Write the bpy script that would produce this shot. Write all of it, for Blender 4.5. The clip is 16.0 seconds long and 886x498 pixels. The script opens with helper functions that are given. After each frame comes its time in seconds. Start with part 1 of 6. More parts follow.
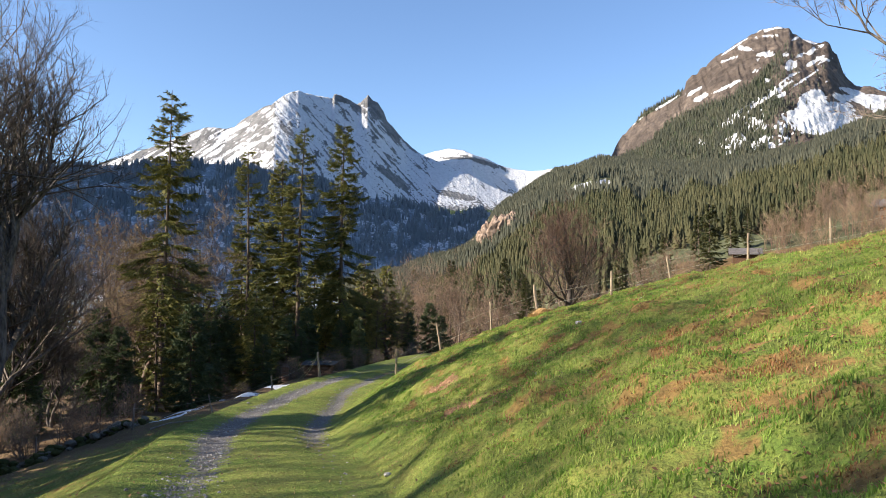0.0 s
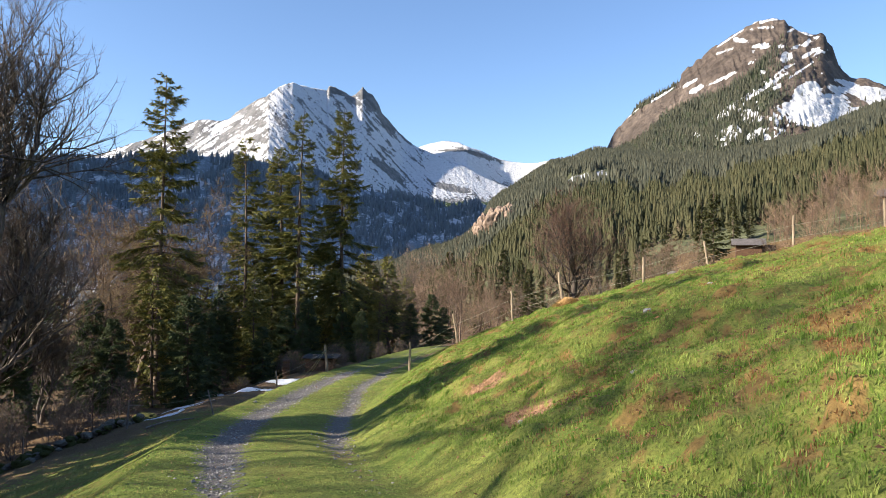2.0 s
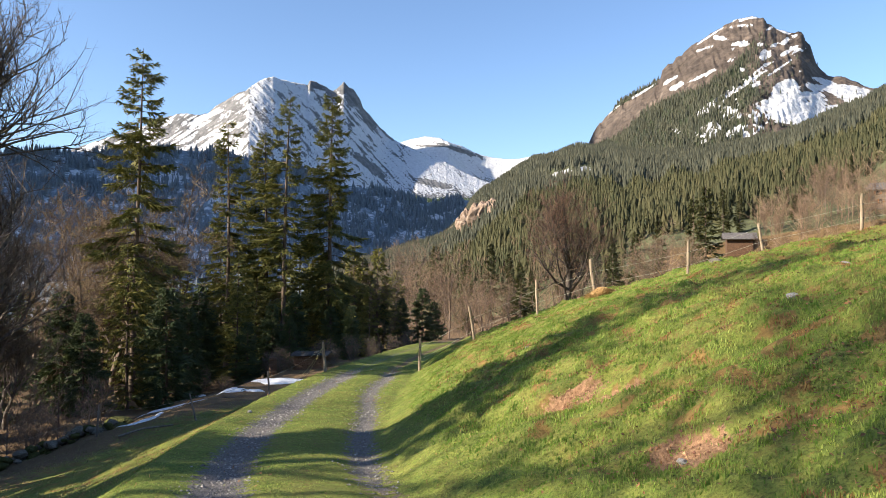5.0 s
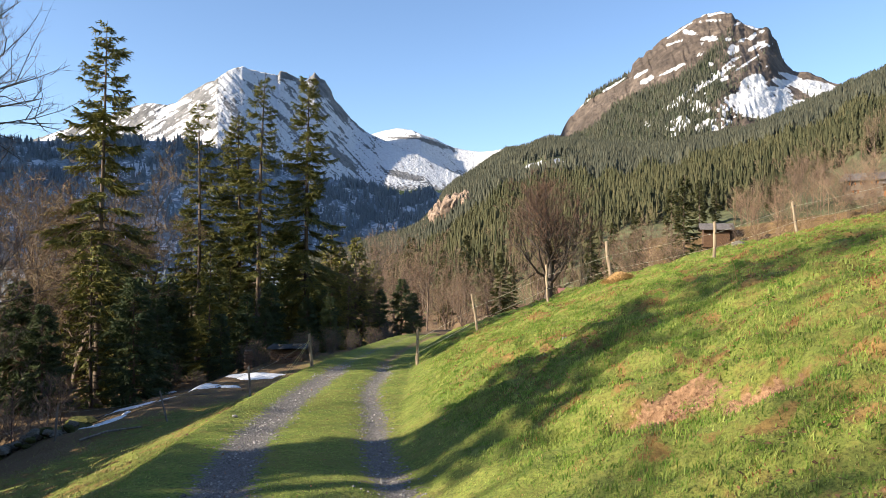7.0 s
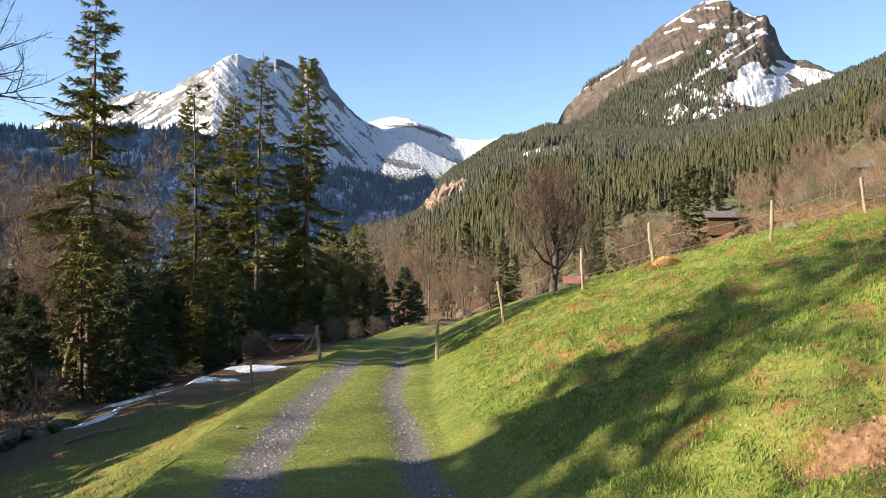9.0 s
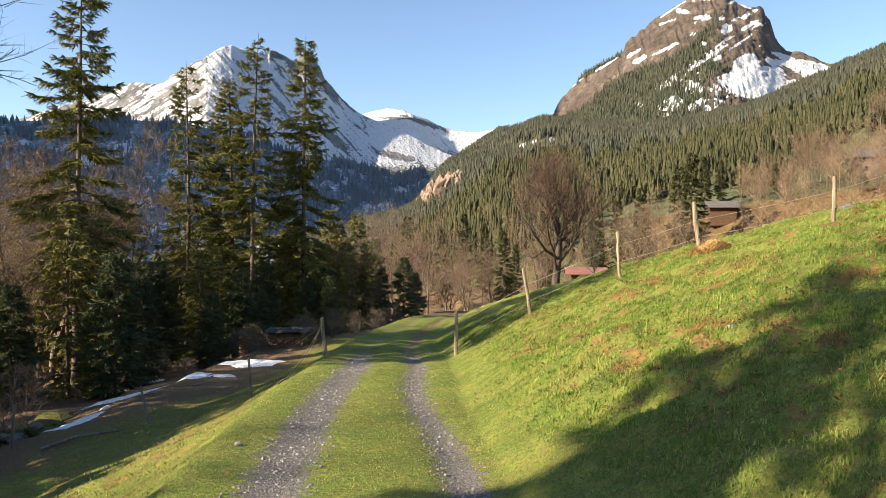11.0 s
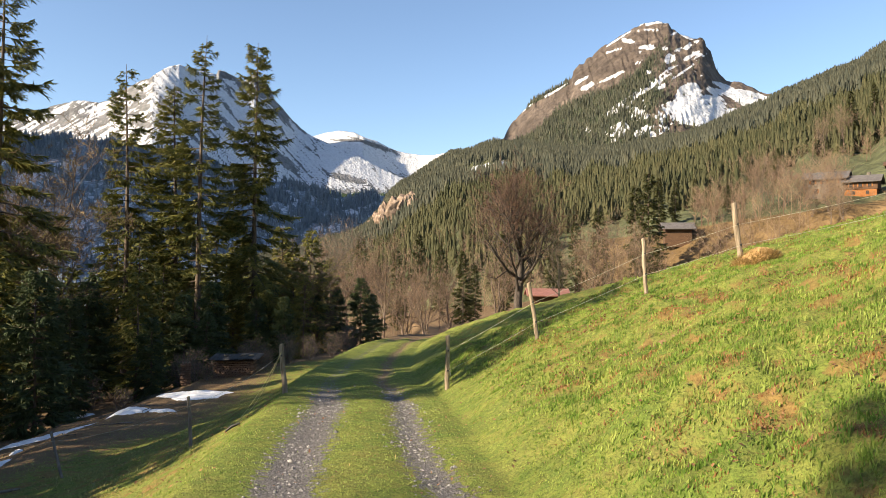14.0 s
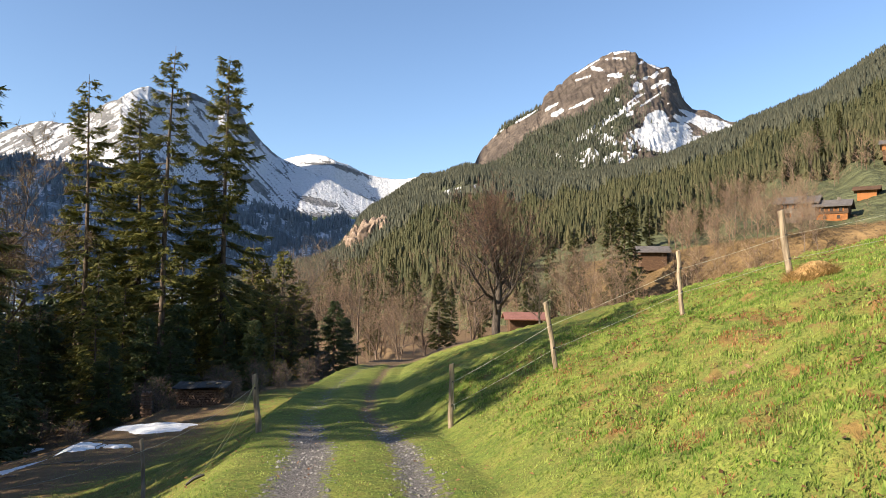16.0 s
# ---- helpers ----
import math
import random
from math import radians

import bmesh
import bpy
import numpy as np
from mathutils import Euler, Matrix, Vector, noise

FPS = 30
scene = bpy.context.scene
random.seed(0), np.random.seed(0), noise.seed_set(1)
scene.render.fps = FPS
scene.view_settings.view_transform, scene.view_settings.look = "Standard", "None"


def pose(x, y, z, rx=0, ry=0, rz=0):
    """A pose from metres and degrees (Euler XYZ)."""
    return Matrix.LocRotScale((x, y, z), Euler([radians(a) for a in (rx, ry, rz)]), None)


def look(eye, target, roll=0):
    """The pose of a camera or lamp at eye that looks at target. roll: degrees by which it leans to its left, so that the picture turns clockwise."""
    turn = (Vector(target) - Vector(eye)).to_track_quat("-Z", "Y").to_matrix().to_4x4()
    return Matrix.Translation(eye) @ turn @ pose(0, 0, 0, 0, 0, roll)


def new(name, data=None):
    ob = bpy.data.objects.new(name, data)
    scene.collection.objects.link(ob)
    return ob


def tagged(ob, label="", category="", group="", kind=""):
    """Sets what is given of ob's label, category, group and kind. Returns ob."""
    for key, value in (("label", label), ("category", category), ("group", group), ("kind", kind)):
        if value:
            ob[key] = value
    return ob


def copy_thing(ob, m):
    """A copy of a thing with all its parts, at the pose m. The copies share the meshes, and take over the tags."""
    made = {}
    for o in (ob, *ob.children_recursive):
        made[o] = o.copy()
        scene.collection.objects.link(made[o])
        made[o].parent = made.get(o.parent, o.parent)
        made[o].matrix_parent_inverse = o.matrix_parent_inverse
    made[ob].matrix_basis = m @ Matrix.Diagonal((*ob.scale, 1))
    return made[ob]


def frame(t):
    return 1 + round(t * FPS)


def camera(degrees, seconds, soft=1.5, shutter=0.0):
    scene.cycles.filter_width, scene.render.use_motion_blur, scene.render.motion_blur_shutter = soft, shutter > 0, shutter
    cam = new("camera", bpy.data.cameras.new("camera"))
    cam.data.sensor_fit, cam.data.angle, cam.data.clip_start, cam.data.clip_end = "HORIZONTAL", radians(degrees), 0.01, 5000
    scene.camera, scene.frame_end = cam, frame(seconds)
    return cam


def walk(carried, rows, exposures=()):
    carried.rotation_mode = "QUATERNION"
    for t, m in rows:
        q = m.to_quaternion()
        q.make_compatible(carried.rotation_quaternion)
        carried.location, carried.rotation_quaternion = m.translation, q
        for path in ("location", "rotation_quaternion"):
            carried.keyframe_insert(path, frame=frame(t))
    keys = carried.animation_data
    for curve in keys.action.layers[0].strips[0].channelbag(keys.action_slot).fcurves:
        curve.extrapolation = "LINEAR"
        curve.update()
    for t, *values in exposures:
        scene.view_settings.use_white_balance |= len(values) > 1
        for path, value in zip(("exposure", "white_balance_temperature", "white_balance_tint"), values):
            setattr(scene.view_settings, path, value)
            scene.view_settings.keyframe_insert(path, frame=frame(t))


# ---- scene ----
cam = camera(64.3, 16.0, 0.7)
PATH = [
    (0, (0.909, -2.082, 1.658), (0.881, -0.084, 1.736), 0.7),
    (0.5, (0.65, -1.535, 1.592), (0.627, 0.464, 1.655), 0.7),
    (1, (0.368, -1.053, 1.559), (0.35, 0.946, 1.615), 0.7),
    (1.5, (0.153, -0.527, 1.5), (0.138, 1.472, 1.553), 0.6),
    (2, (-0.021, 0.056, 1.43), (-0.035, 2.055, 1.487), 0.6),
    (2.5, (-0.23, 0.619, 1.376), (-0.243, 2.618, 1.437), 0.6),
    (3, (-0.435, 1.242, 1.302), (-0.447, 3.241, 1.365), 0.6),
    (3.5, (-0.661, 1.767, 1.274), (-0.667, 3.766, 1.335), 0.7),
    (4, (-0.835, 2.307, 1.221), (-0.831, 4.306, 1.278), 0.7),
    (6.5, (-1.975, 5.261, 0.853), (-1.871, 7.258, 0.882), 0.6),
    (7, (-2.166, 5.884, 0.775), (-2.046, 7.881, 0.8), 0.6),
    (7.5, (-2.391, 6.423, 0.721), (-2.26, 8.419, 0.74), 0.6),
    (8, (-2.561, 7.004, 0.689), (-2.427, 9.0, 0.701), 0.6),
    (8.5, (-2.712, 7.601, 0.666), (-2.58, 9.596, 0.668), 0.5),
    (9, (-2.813, 8.216, 0.609), (-2.683, 10.212, 0.602), 0.6),
    (11.5, (-3.459, 10.972, 0.301), (-3.302, 12.966, 0.271), 0.5),
    (12, (-3.533, 11.579, 0.245), (-3.357, 13.571, 0.225), 0.5),
    (12.5, (-3.573, 12.216, 0.183), (-3.372, 14.206, 0.175), 0.5),
    (13, (-3.731, 12.784, 0.117), (-3.503, 14.771, 0.124), 0.5),
    (13.5, (-3.816, 13.362, 0.029), (-3.56, 15.346, 0.051), 0.6),
    (14, (-3.933, 13.902, 0.025), (-3.651, 15.881, 0.062), 0.6),
    (14.5, (-3.997, 14.448, 0.002), (-3.689, 16.424, 0.058), 0.5),
    (15, (-4.083, 15.041, -0.013), (-3.749, 17.012, 0.06), 0.5),
    (15.5, (-4.155, 15.627, -0.09), (-3.803, 17.594, 0.003), 0.6),
    (16, (-4.234, 16.201, -0.139), (-3.872, 18.165, -0.033), 0.7),
]
walk(cam, [(t, look(eye, target, roll)) for t, eye, target, roll in PATH], [(0, 1.24, 6200, 11), (4, 1.32, 6320, 11), (6.5, 1.32, 6470, 10), (9, 1.33, 6600, 10), (11.5, 1.38, 7130, 10), (12.5, 1.36, 7250, 10), (14, 1.29, 7050, 10), (16, 1.2, 6620, 10)])

# ---- world, sun ----
SUN_AZ, SUN_EL = -108.0, 26.0
sun_way = Vector((math.sin(radians(SUN_AZ)) * math.cos(radians(SUN_EL)), math.cos(radians(SUN_AZ)) * math.cos(radians(SUN_EL)), math.sin(radians(SUN_EL))))
world = bpy.data.worlds.new("sky")
scene.world = world
world.use_nodes = True
wn = world.node_tree.nodes
sky = wn.new("ShaderNodeTexSky")
sky.sky_type = "NISHITA"
sky.sun_disc = False
sky.sun_elevation = radians(SUN_EL)
sky.sun_rotation = radians(SUN_AZ)
sky.altitude = 1200
sky.air_density = 1.0
sky.dust_density = 1.8
sky.ozone_density = 3.0
wn["Background"].inputs["Strength"].default_value = 0.1
world.node_tree.links.new(sky.outputs["Color"], wn["Background"].inputs["Color"])
sun = new("sun", bpy.data.lights.new("sun", "SUN"))
sun.data.energy = 5.0
sun.data.angle = radians(0.6)
sun.data.color = (1.0, 0.86, 0.66)
sun.matrix_world = look(sun_way * 100, (0, 0, 0))


# ---- node materials ----
def shader(name, rough=0.9, spec=0.3):
    m = bpy.data.materials.new(name)
    m.use_nodes = True
    b = m.node_tree.nodes["Principled BSDF"]
    b.inputs["Roughness"].default_value = rough
    b.inputs["Specular IOR Level"].default_value = spec
    return m, m.node_tree, b


def nd(tree, kind, **values):
    n = tree.nodes.new(kind)
    for key, v in values.items():
        n.inputs[key.replace("_", " ")].default_value = v
    return n


def place(tree, stretch=(1, 1, 1), obj=False):
    c = tree.nodes.new("ShaderNodeTexCoord")
    mp = tree.nodes.new("ShaderNodeMapping")
    mp.inputs["Scale"].default_value = stretch
    tree.links.new(c.outputs["Object" if obj else "Generated"], mp.inputs["Vector"])
    if not obj:
        g = tree.nodes.new("ShaderNodeNewGeometry")
        tree.links.new(g.outputs["Position"], mp.inputs["Vector"])
    return mp.outputs["Vector"]


def grain(tree, vec, scale, detail=4, rough=0.6, low=0.35, high=0.65):
    n = nd(tree, "ShaderNodeTexNoise", Scale=scale, Detail=detail, Roughness=rough)
    tree.links.new(vec, n.inputs["Vector"])
    r = tree.nodes.new("ShaderNodeMapRange")
    r.inputs["From Min"].default_value, r.inputs["From Max"].default_value = low, high
    tree.links.new(n.outputs["Fac"], r.inputs["Value"])
    return r.outputs["Result"]


def mixed(tree, fac, a, b, mode="MIX"):
    n = tree.nodes.new("ShaderNodeMix")
    n.data_type, n.blend_type = "RGBA", mode
    for socket, v in ((n.inputs[0], fac), (n.inputs[6], a), (n.inputs[7], b)):
        if isinstance(v, (int, float)):
            socket.default_value = v
        elif isinstance(v, tuple):
            socket.default_value = (*v, 1)
        else:
            tree.links.new(v, socket)
    return n.outputs[2]


def calc(tree, op, a, b=0.0):
    n = tree.nodes.new("ShaderNodeMath")
    n.operation = op
    n.use_clamp = op in ("MULTIPLY_ADD",)
    for socket, v in ((n.inputs[0], a), (n.inputs[1], b)):
        if isinstance(v, (int, float)):
            socket.default_value = v
        else:
            tree.links.new(v, socket)
    return n.outputs[0]


def span(tree, v, a, b):
    r = tree.nodes.new("ShaderNodeMapRange")
    r.interpolation_type = "SMOOTHSTEP"
    r.inputs["From Min"].default_value, r.inputs["From Max"].default_value = a, b
    tree.links.new(v, r.inputs["Value"])
    return r.outputs["Result"]


def attr(tree, name):
    a = tree.nodes.new("ShaderNodeAttribute")
    a.attribute_name = name
    return a.outputs["Fac"]


def bumped(tree, b, height, strength=0.5, dist=0.05):
    n = nd(tree, "ShaderNodeBump", Strength=strength, Distance=dist)
    tree.links.new(height, n.inputs["Height"])
    tree.links.new(n.outputs["Normal"], b.inputs["Normal"])


def rand(tree, island=False):
    if island:
        return tree.nodes.new("ShaderNodeNewGeometry").outputs["Random Per Island"]
    return tree.nodes.new("ShaderNodeObjectInfo").outputs["Random"]


def color(tree, b, c):
    tree.links.new(c, b.inputs["Base Color"])


def simple(name, dark, light, scale, rough=0.9, stretch=(1, 1, 1), bump=0.4, dist=0.01, obj=True, spec=0.3, island=0.0):
    m, t, b = shader(name, rough, spec)
    v = place(t, stretch, obj)
    f = grain(t, v, scale, 5)
    g = grain(t, v, scale * 0.13, 3)
    c = mixed(t, f, dark, light)
    c = mixed(t, calc(t, "MULTIPLY", g, 0.35), c, tuple(x * 0.6 for x in dark))
    if island:
        hsv = t.nodes.new("ShaderNodeHueSaturation")
        t.links.new(c, hsv.inputs["Color"])
        r = rand(t, True)
        t.links.new(calc(t, "ADD", calc(t, "MULTIPLY", r, island), 1 - island / 2), hsv.inputs["Value"])
        t.links.new(calc(t, "ADD", calc(t, "MULTIPLY", r, 0.05), 0.475), hsv.inputs["Hue"])
        c = hsv.outputs["Color"]
    color(t, b, c)
    if bump:
        bumped(t, b, f, bump, dist)
    return m


def leaf_like(name, dark, light, spread=0.5, trans=0.25, tinted=False, clumped=0.0):
    """Blades, needles and leaves: coloured piece by piece, letting some light through."""
    m, t, b = shader(name, 0.8 if tinted else 0.55, 0.15 if tinted else 0.4)
    r = attr(t, "tint") if tinted else rand(t, True)
    c = mixed(t, r, dark, light)
    v = place(t, (1, 1, 1))
    g = grain(t, v, 0.35, 3)
    c = mixed(t, calc(t, "MULTIPLY", g, spread), c, tuple(x * 0.62 for x in dark))
    if clumped:
        c = mixed(t, calc(t, "MULTIPLY", grain(t, v, 5.5, 4, 0.6, 0.46, 0.62), clumped), c, tuple(x * 0.5 for x in dark))
    color(t, b, c)
    tr = t.nodes.new("ShaderNodeBsdfTranslucent")
    t.links.new(c, tr.inputs["Color"])
    mx = t.nodes.new("ShaderNodeMixShader")
    mx.inputs[0].default_value = trans
    t.links.new(b.outputs[0], mx.inputs[1])
    t.links.new(tr.outputs[0], mx.inputs[2])
    t.links.new(mx.outputs[0], t.nodes["Material Output"].inputs["Surface"])
    return m


def ground_material():
    m, t, b = shader("meadow_ground", 0.95, 0.15)
    v = place(t)
    big, mid, fine, tiny = grain(t, v, 0.12, 3), grain(t, v, 0.9, 4), grain(t, v, 9, 5), grain(t, v, 45, 4)
    c = mixed(t, mid, (0.12, 0.19, 0.034), (0.27, 0.3, 0.068))
    c = mixed(t, calc(t, "MULTIPLY", grain(t, v, 5, 5, 0.7, 0.42, 0.66), 0.35), c, (0.4, 0.36, 0.1))
    c = mixed(t, calc(t, "MULTIPLY", fine, 0.55), c, (0.07, 0.125, 0.026))
    c = mixed(t, calc(t, "MULTIPLY", grain(t, v, 24, 4, 0.7, 0.48, 0.64), 0.7), c, (0.03, 0.04, 0.012))
    c = mixed(t, calc(t, "MULTIPLY", big, 0.3), c, (0.17, 0.17, 0.045))
    c = mixed(t, calc(t, "MULTIPLY", grain(t, v, 0.55, 5, 0.7, 0.5, 0.68), 0.32), c, (0.19, 0.16, 0.06))
    # bare earth, leaf litter
    dry = calc(t, "MINIMUM", calc(t, "ADD", calc(t, "MULTIPLY", grain(t, v, 2.3, 5, 0.75, 0.5, 0.62), calc(t, "ADD", attr(t, "dry"), 0.2)), span(t, attr(t, "dry"), 0.9, 1.5)), 0.9)
    c = mixed(t, dry, c, mixed(t, fine, (0.14, 0.085, 0.035), (0.3, 0.19, 0.07)))
    c = mixed(t, calc(t, "MULTIPLY", grain(t, v, 3.1, 5, 0.8, 0.6, 0.68), calc(t, "ADD", attr(t, "dry"), 0.1)), c, (0.045, 0.035, 0.02))
    dirt = span(t, calc(t, "ADD", attr(t, "dirt"), calc(t, "MULTIPLY", calc(t, "SUBTRACT", fine, 0.5), 0.5)), 0.4, 0.65)
    c = mixed(t, dirt, c, mixed(t, grain(t, v, 17, 5, 0.75, 0.32, 0.68), (0.12, 0.065, 0.036), (0.42, 0.26, 0.155)))
    litter = span(t, calc(t, "ADD", attr(t, "litter"), calc(t, "MULTIPLY", calc(t, "SUBTRACT", fine, 0.5), 0.7)), 0.35, 0.75)
    c = mixed(t, litter, c, mixed(t, tiny, (0.1, 0.068, 0.04), (0.25, 0.17, 0.1)))
    gravel = span(t, calc(t, "ADD", attr(t, "gravel"), calc(t, "MULTIPLY", calc(t, "SUBTRACT", fine, 0.5), 0.55)), 0.4, 0.7)
    c = mixed(t, gravel, c, mixed(t, tiny, (0.065, 0.058, 0.055), (0.25, 0.235, 0.23)))
    color(t, b, c)
    bumped(t, b, calc(t, "ADD", fine, calc(t, "MULTIPLY", tiny, 0.6)), 0.55, 0.05)
    return m


def mountain_material(name, rock_a, rock_b, size, forest=(0.03, 0.045, 0.02), breakup=0.42):
    m, t, b = shader(name, 0.85, 0.2)
    v = place(t)
    n1, n2, n3 = grain(t, v, size, 6, 0.65), grain(t, v, size * 6, 5, 0.65), grain(t, v, size * 0.25, 3)
    rock = mixed(t, n2, rock_a, rock_b)
    rock = mixed(t, calc(t, "MULTIPLY", n1, 0.75), rock, tuple(x * 0.5 for x in rock_a))
    floor = mixed(t, n2, forest, tuple(x * 2.1 for x in forest))
    c = mixed(t, span(t, calc(t, "ADD", attr(t, "wood"), calc(t, "MULTIPLY", calc(t, "SUBTRACT", n1, 0.5), 0.5)), 0.42, 0.62), rock, floor)
    s = calc(t, "ADD", attr(t, "snow"), calc(t, "ADD", calc(t, "MULTIPLY", calc(t, "SUBTRACT", n1, 0.5), breakup), calc(t, "MULTIPLY", calc(t, "SUBTRACT", n2, 0.5), 0.35)))
    sn = span(t, s, 0.46, 0.58)
    c = mixed(t, sn, c, mixed(t, n2, (0.44, 0.46, 0.5), (0.58, 0.59, 0.62)))
    color(t, b, c)
    bumped(t, b, calc(t, "ADD", n1, calc(t, "MULTIPLY", n2, 0.4)), 0.6, 0.12 / size)
    return m


M_GROUND = ground_material()
# Rock colours lifted towards blue-grey in place of distance haze.
M_SNOWPEAK = mountain_material("snowy_mountain", (0.125, 0.128, 0.138), (0.27, 0.268, 0.268), 0.012, breakup=0.16)
M_ROCKPEAK = mountain_material("brown_rock_mountain", (0.075, 0.06, 0.052), (0.185, 0.148, 0.122), 0.008, (0.02, 0.026, 0.014))
M_HILL = mountain_material("wooded_hillside", (0.11, 0.072, 0.033), (0.25, 0.165, 0.08), 0.03, (0.055, 0.06, 0.03))
# Forest floor painted pale blue-grey to stand in for haze over the far ridge.
M_RIDGE = mountain_material("haze_tinted_ridge_ground", (0.15, 0.14, 0.13), (0.3, 0.28, 0.26), 0.02, (0.14, 0.165, 0.185))
M_NEEDLE = leaf_like("spruce_needles", (0.105, 0.135, 0.042), (0.38, 0.345, 0.1), 0.15, 0.5)
M_NEEDLE_DARK = leaf_like("young_fir_needles", (0.05, 0.082, 0.036), (0.135, 0.168, 0.064), 0.3, 0.4)
M_FAR_NEEDLE = leaf_like("hillside_conifer_needles", (0.034, 0.05, 0.016), (0.12, 0.112, 0.034), 0.2, 0.5)
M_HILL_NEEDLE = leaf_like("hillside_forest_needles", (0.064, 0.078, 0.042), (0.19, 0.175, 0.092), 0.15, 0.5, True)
# Greyer and paler than the lower forest's needles, standing in for haze.
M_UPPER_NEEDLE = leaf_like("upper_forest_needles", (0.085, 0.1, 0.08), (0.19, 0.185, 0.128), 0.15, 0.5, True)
# Ridge needles lightened to blue-grey: haze put into their colour.
M_RIDGE_NEEDLE = leaf_like("haze_tinted_ridge_needles", (0.175, 0.21, 0.23), (0.265, 0.3, 0.315), 0.2, 0.3, True)
M_SPRUCE_BARK = simple("spruce_bark", (0.075, 0.056, 0.044), (0.21, 0.165, 0.13), 9, stretch=(1, 1, 0.25))
M_BARK = simple("maple_bark", (0.065, 0.055, 0.048), (0.23, 0.2, 0.175), 7, stretch=(1, 1, 0.3))
M_BARK_DARK = simple("dark_lime_bark", (0.035, 0.028, 0.024), (0.11, 0.092, 0.078), 7, stretch=(1, 1, 0.3))
M_BARK_PALE = simple("young_ash_bark", (0.09, 0.065, 0.05), (0.24, 0.185, 0.145), 7, stretch=(1, 1, 0.3))
M_TWIG_RED = simple("reddish_lime_twigs", (0.11, 0.062, 0.045), (0.22, 0.135, 0.1), 3, bump=0, island=0.5)
M_TWIG_OLIVE = simple("olive_brown_twigs", (0.15, 0.105, 0.06), (0.3, 0.215, 0.125), 3, bump=0, island=0.5)
M_TWIG = simple("bare_twigs", (0.12, 0.094, 0.076), (0.27, 0.21, 0.17), 3, bump=0, island=0.5)
M_TWIG_DARK = simple("dark_maple_twigs", (0.085, 0.068, 0.057), (0.21, 0.165, 0.135), 3, bump=0, island=0.5)
M_TWIG_BUD = simple("budding_twigs", (0.17, 0.115, 0.08), (0.32, 0.225, 0.155), 3, bump=0, island=0.5)
M_POST = simple("weathered_post_wood", (0.15, 0.115, 0.082), (0.42, 0.34, 0.245), 14, stretch=(1, 1, 0.12))
M_POST_GREY = simple("grey_post_wood", (0.12, 0.1, 0.085), (0.3, 0.26, 0.22), 14, stretch=(1, 1, 0.12))
M_WIRE = simple("fence_wire", (0.3, 0.3, 0.24), (0.5, 0.5, 0.42), 30, 0.5, bump=0)
M_ROPE = simple("yellow_fence_tape", (0.35, 0.3, 0.1), (0.55, 0.48, 0.2), 30, 0.6, bump=0)
M_SNOW = simple("old_snow", (0.75, 0.77, 0.8), (0.9, 0.91, 0.93), 5, 0.7, bump=0.5, dist=0.03)
M_STONE = simple("field_stone", (0.06, 0.052, 0.044), (0.2, 0.175, 0.145), 6, bump=0.6, island=0.5)
M_GRAVEL = simple("gravel_stones", (0.1, 0.095, 0.09), (0.4, 0.385, 0.37), 25, bump=0.3, island=0.7)
M_BLADE = leaf_like("grass_blades", (0.125, 0.225, 0.038), (0.42, 0.475, 0.13), 0.3, 0.4, True, 0.25)
M_TUFT = leaf_like("lush_grass_blades", (0.13, 0.255, 0.036), (0.35, 0.475, 0.1), 0.3, 0.45, True, 0.2)
M_DRYBLADE = leaf_like("dry_grass_blades", (0.28, 0.18, 0.07), (0.52, 0.36, 0.15), 0.25, 0.3)
M_RUST = leaf_like("rusty_dead_grass", (0.18, 0.075, 0.028), (0.44, 0.23, 0.09), 0.25, 0.3)
M_DULLBLADE = leaf_like("dull_bank_grass", (0.15, 0.16, 0.045), (0.38, 0.34, 0.12), 0.25, 0.3)
M_LEAF = leaf_like("fallen_beech_leaves", (0.1, 0.05, 0.025), (0.4, 0.2, 0.09), 0.3, 0.2)
M_MOSS = simple("moss", (0.04, 0.05, 0.012), (0.12, 0.12, 0.03), 8, bump=0.8, dist=0.04)
M_LOG = simple("split_firewood", (0.1, 0.07, 0.05), (0.3, 0.2, 0.13), 9, bump=0.4, island=0.6)
M_TAR = simple("tarred_roofing_sheet", (0.03, 0.03, 0.03), (0.09, 0.085, 0.08), 3, 0.8, bump=0.2)
M_CLIFF = simple("pale_cliff_rock", (0.13, 0.095, 0.07), (0.36, 0.27, 0.21), 2.5, bump=0.8, dist=0.2)
M_REDROOF = simple("dull_red_roof_sheets", (0.2, 0.09, 0.07), (0.33, 0.16, 0.13), 5, 0.6, bump=0.2)
M_GREYROOF = simple("grey_shingle_roof", (0.075, 0.068, 0.066), (0.19, 0.175, 0.17), 4, 0.7, bump=0.3)
M_CHALET = simple("sunburnt_chalet_wood", (0.055, 0.032, 0.02), (0.15, 0.085, 0.05), 4, stretch=(1, 1, 5))
M_CHALET_ORANGE = simple("orange_larch_cladding", (0.22, 0.085, 0.03), (0.4, 0.17, 0.06), 4, stretch=(1, 1, 5))
M_PANE = simple("window_glass", (0.03, 0.035, 0.04), (0.06, 0.065, 0.07), 2, 0.08, bump=0, spec=0.6)


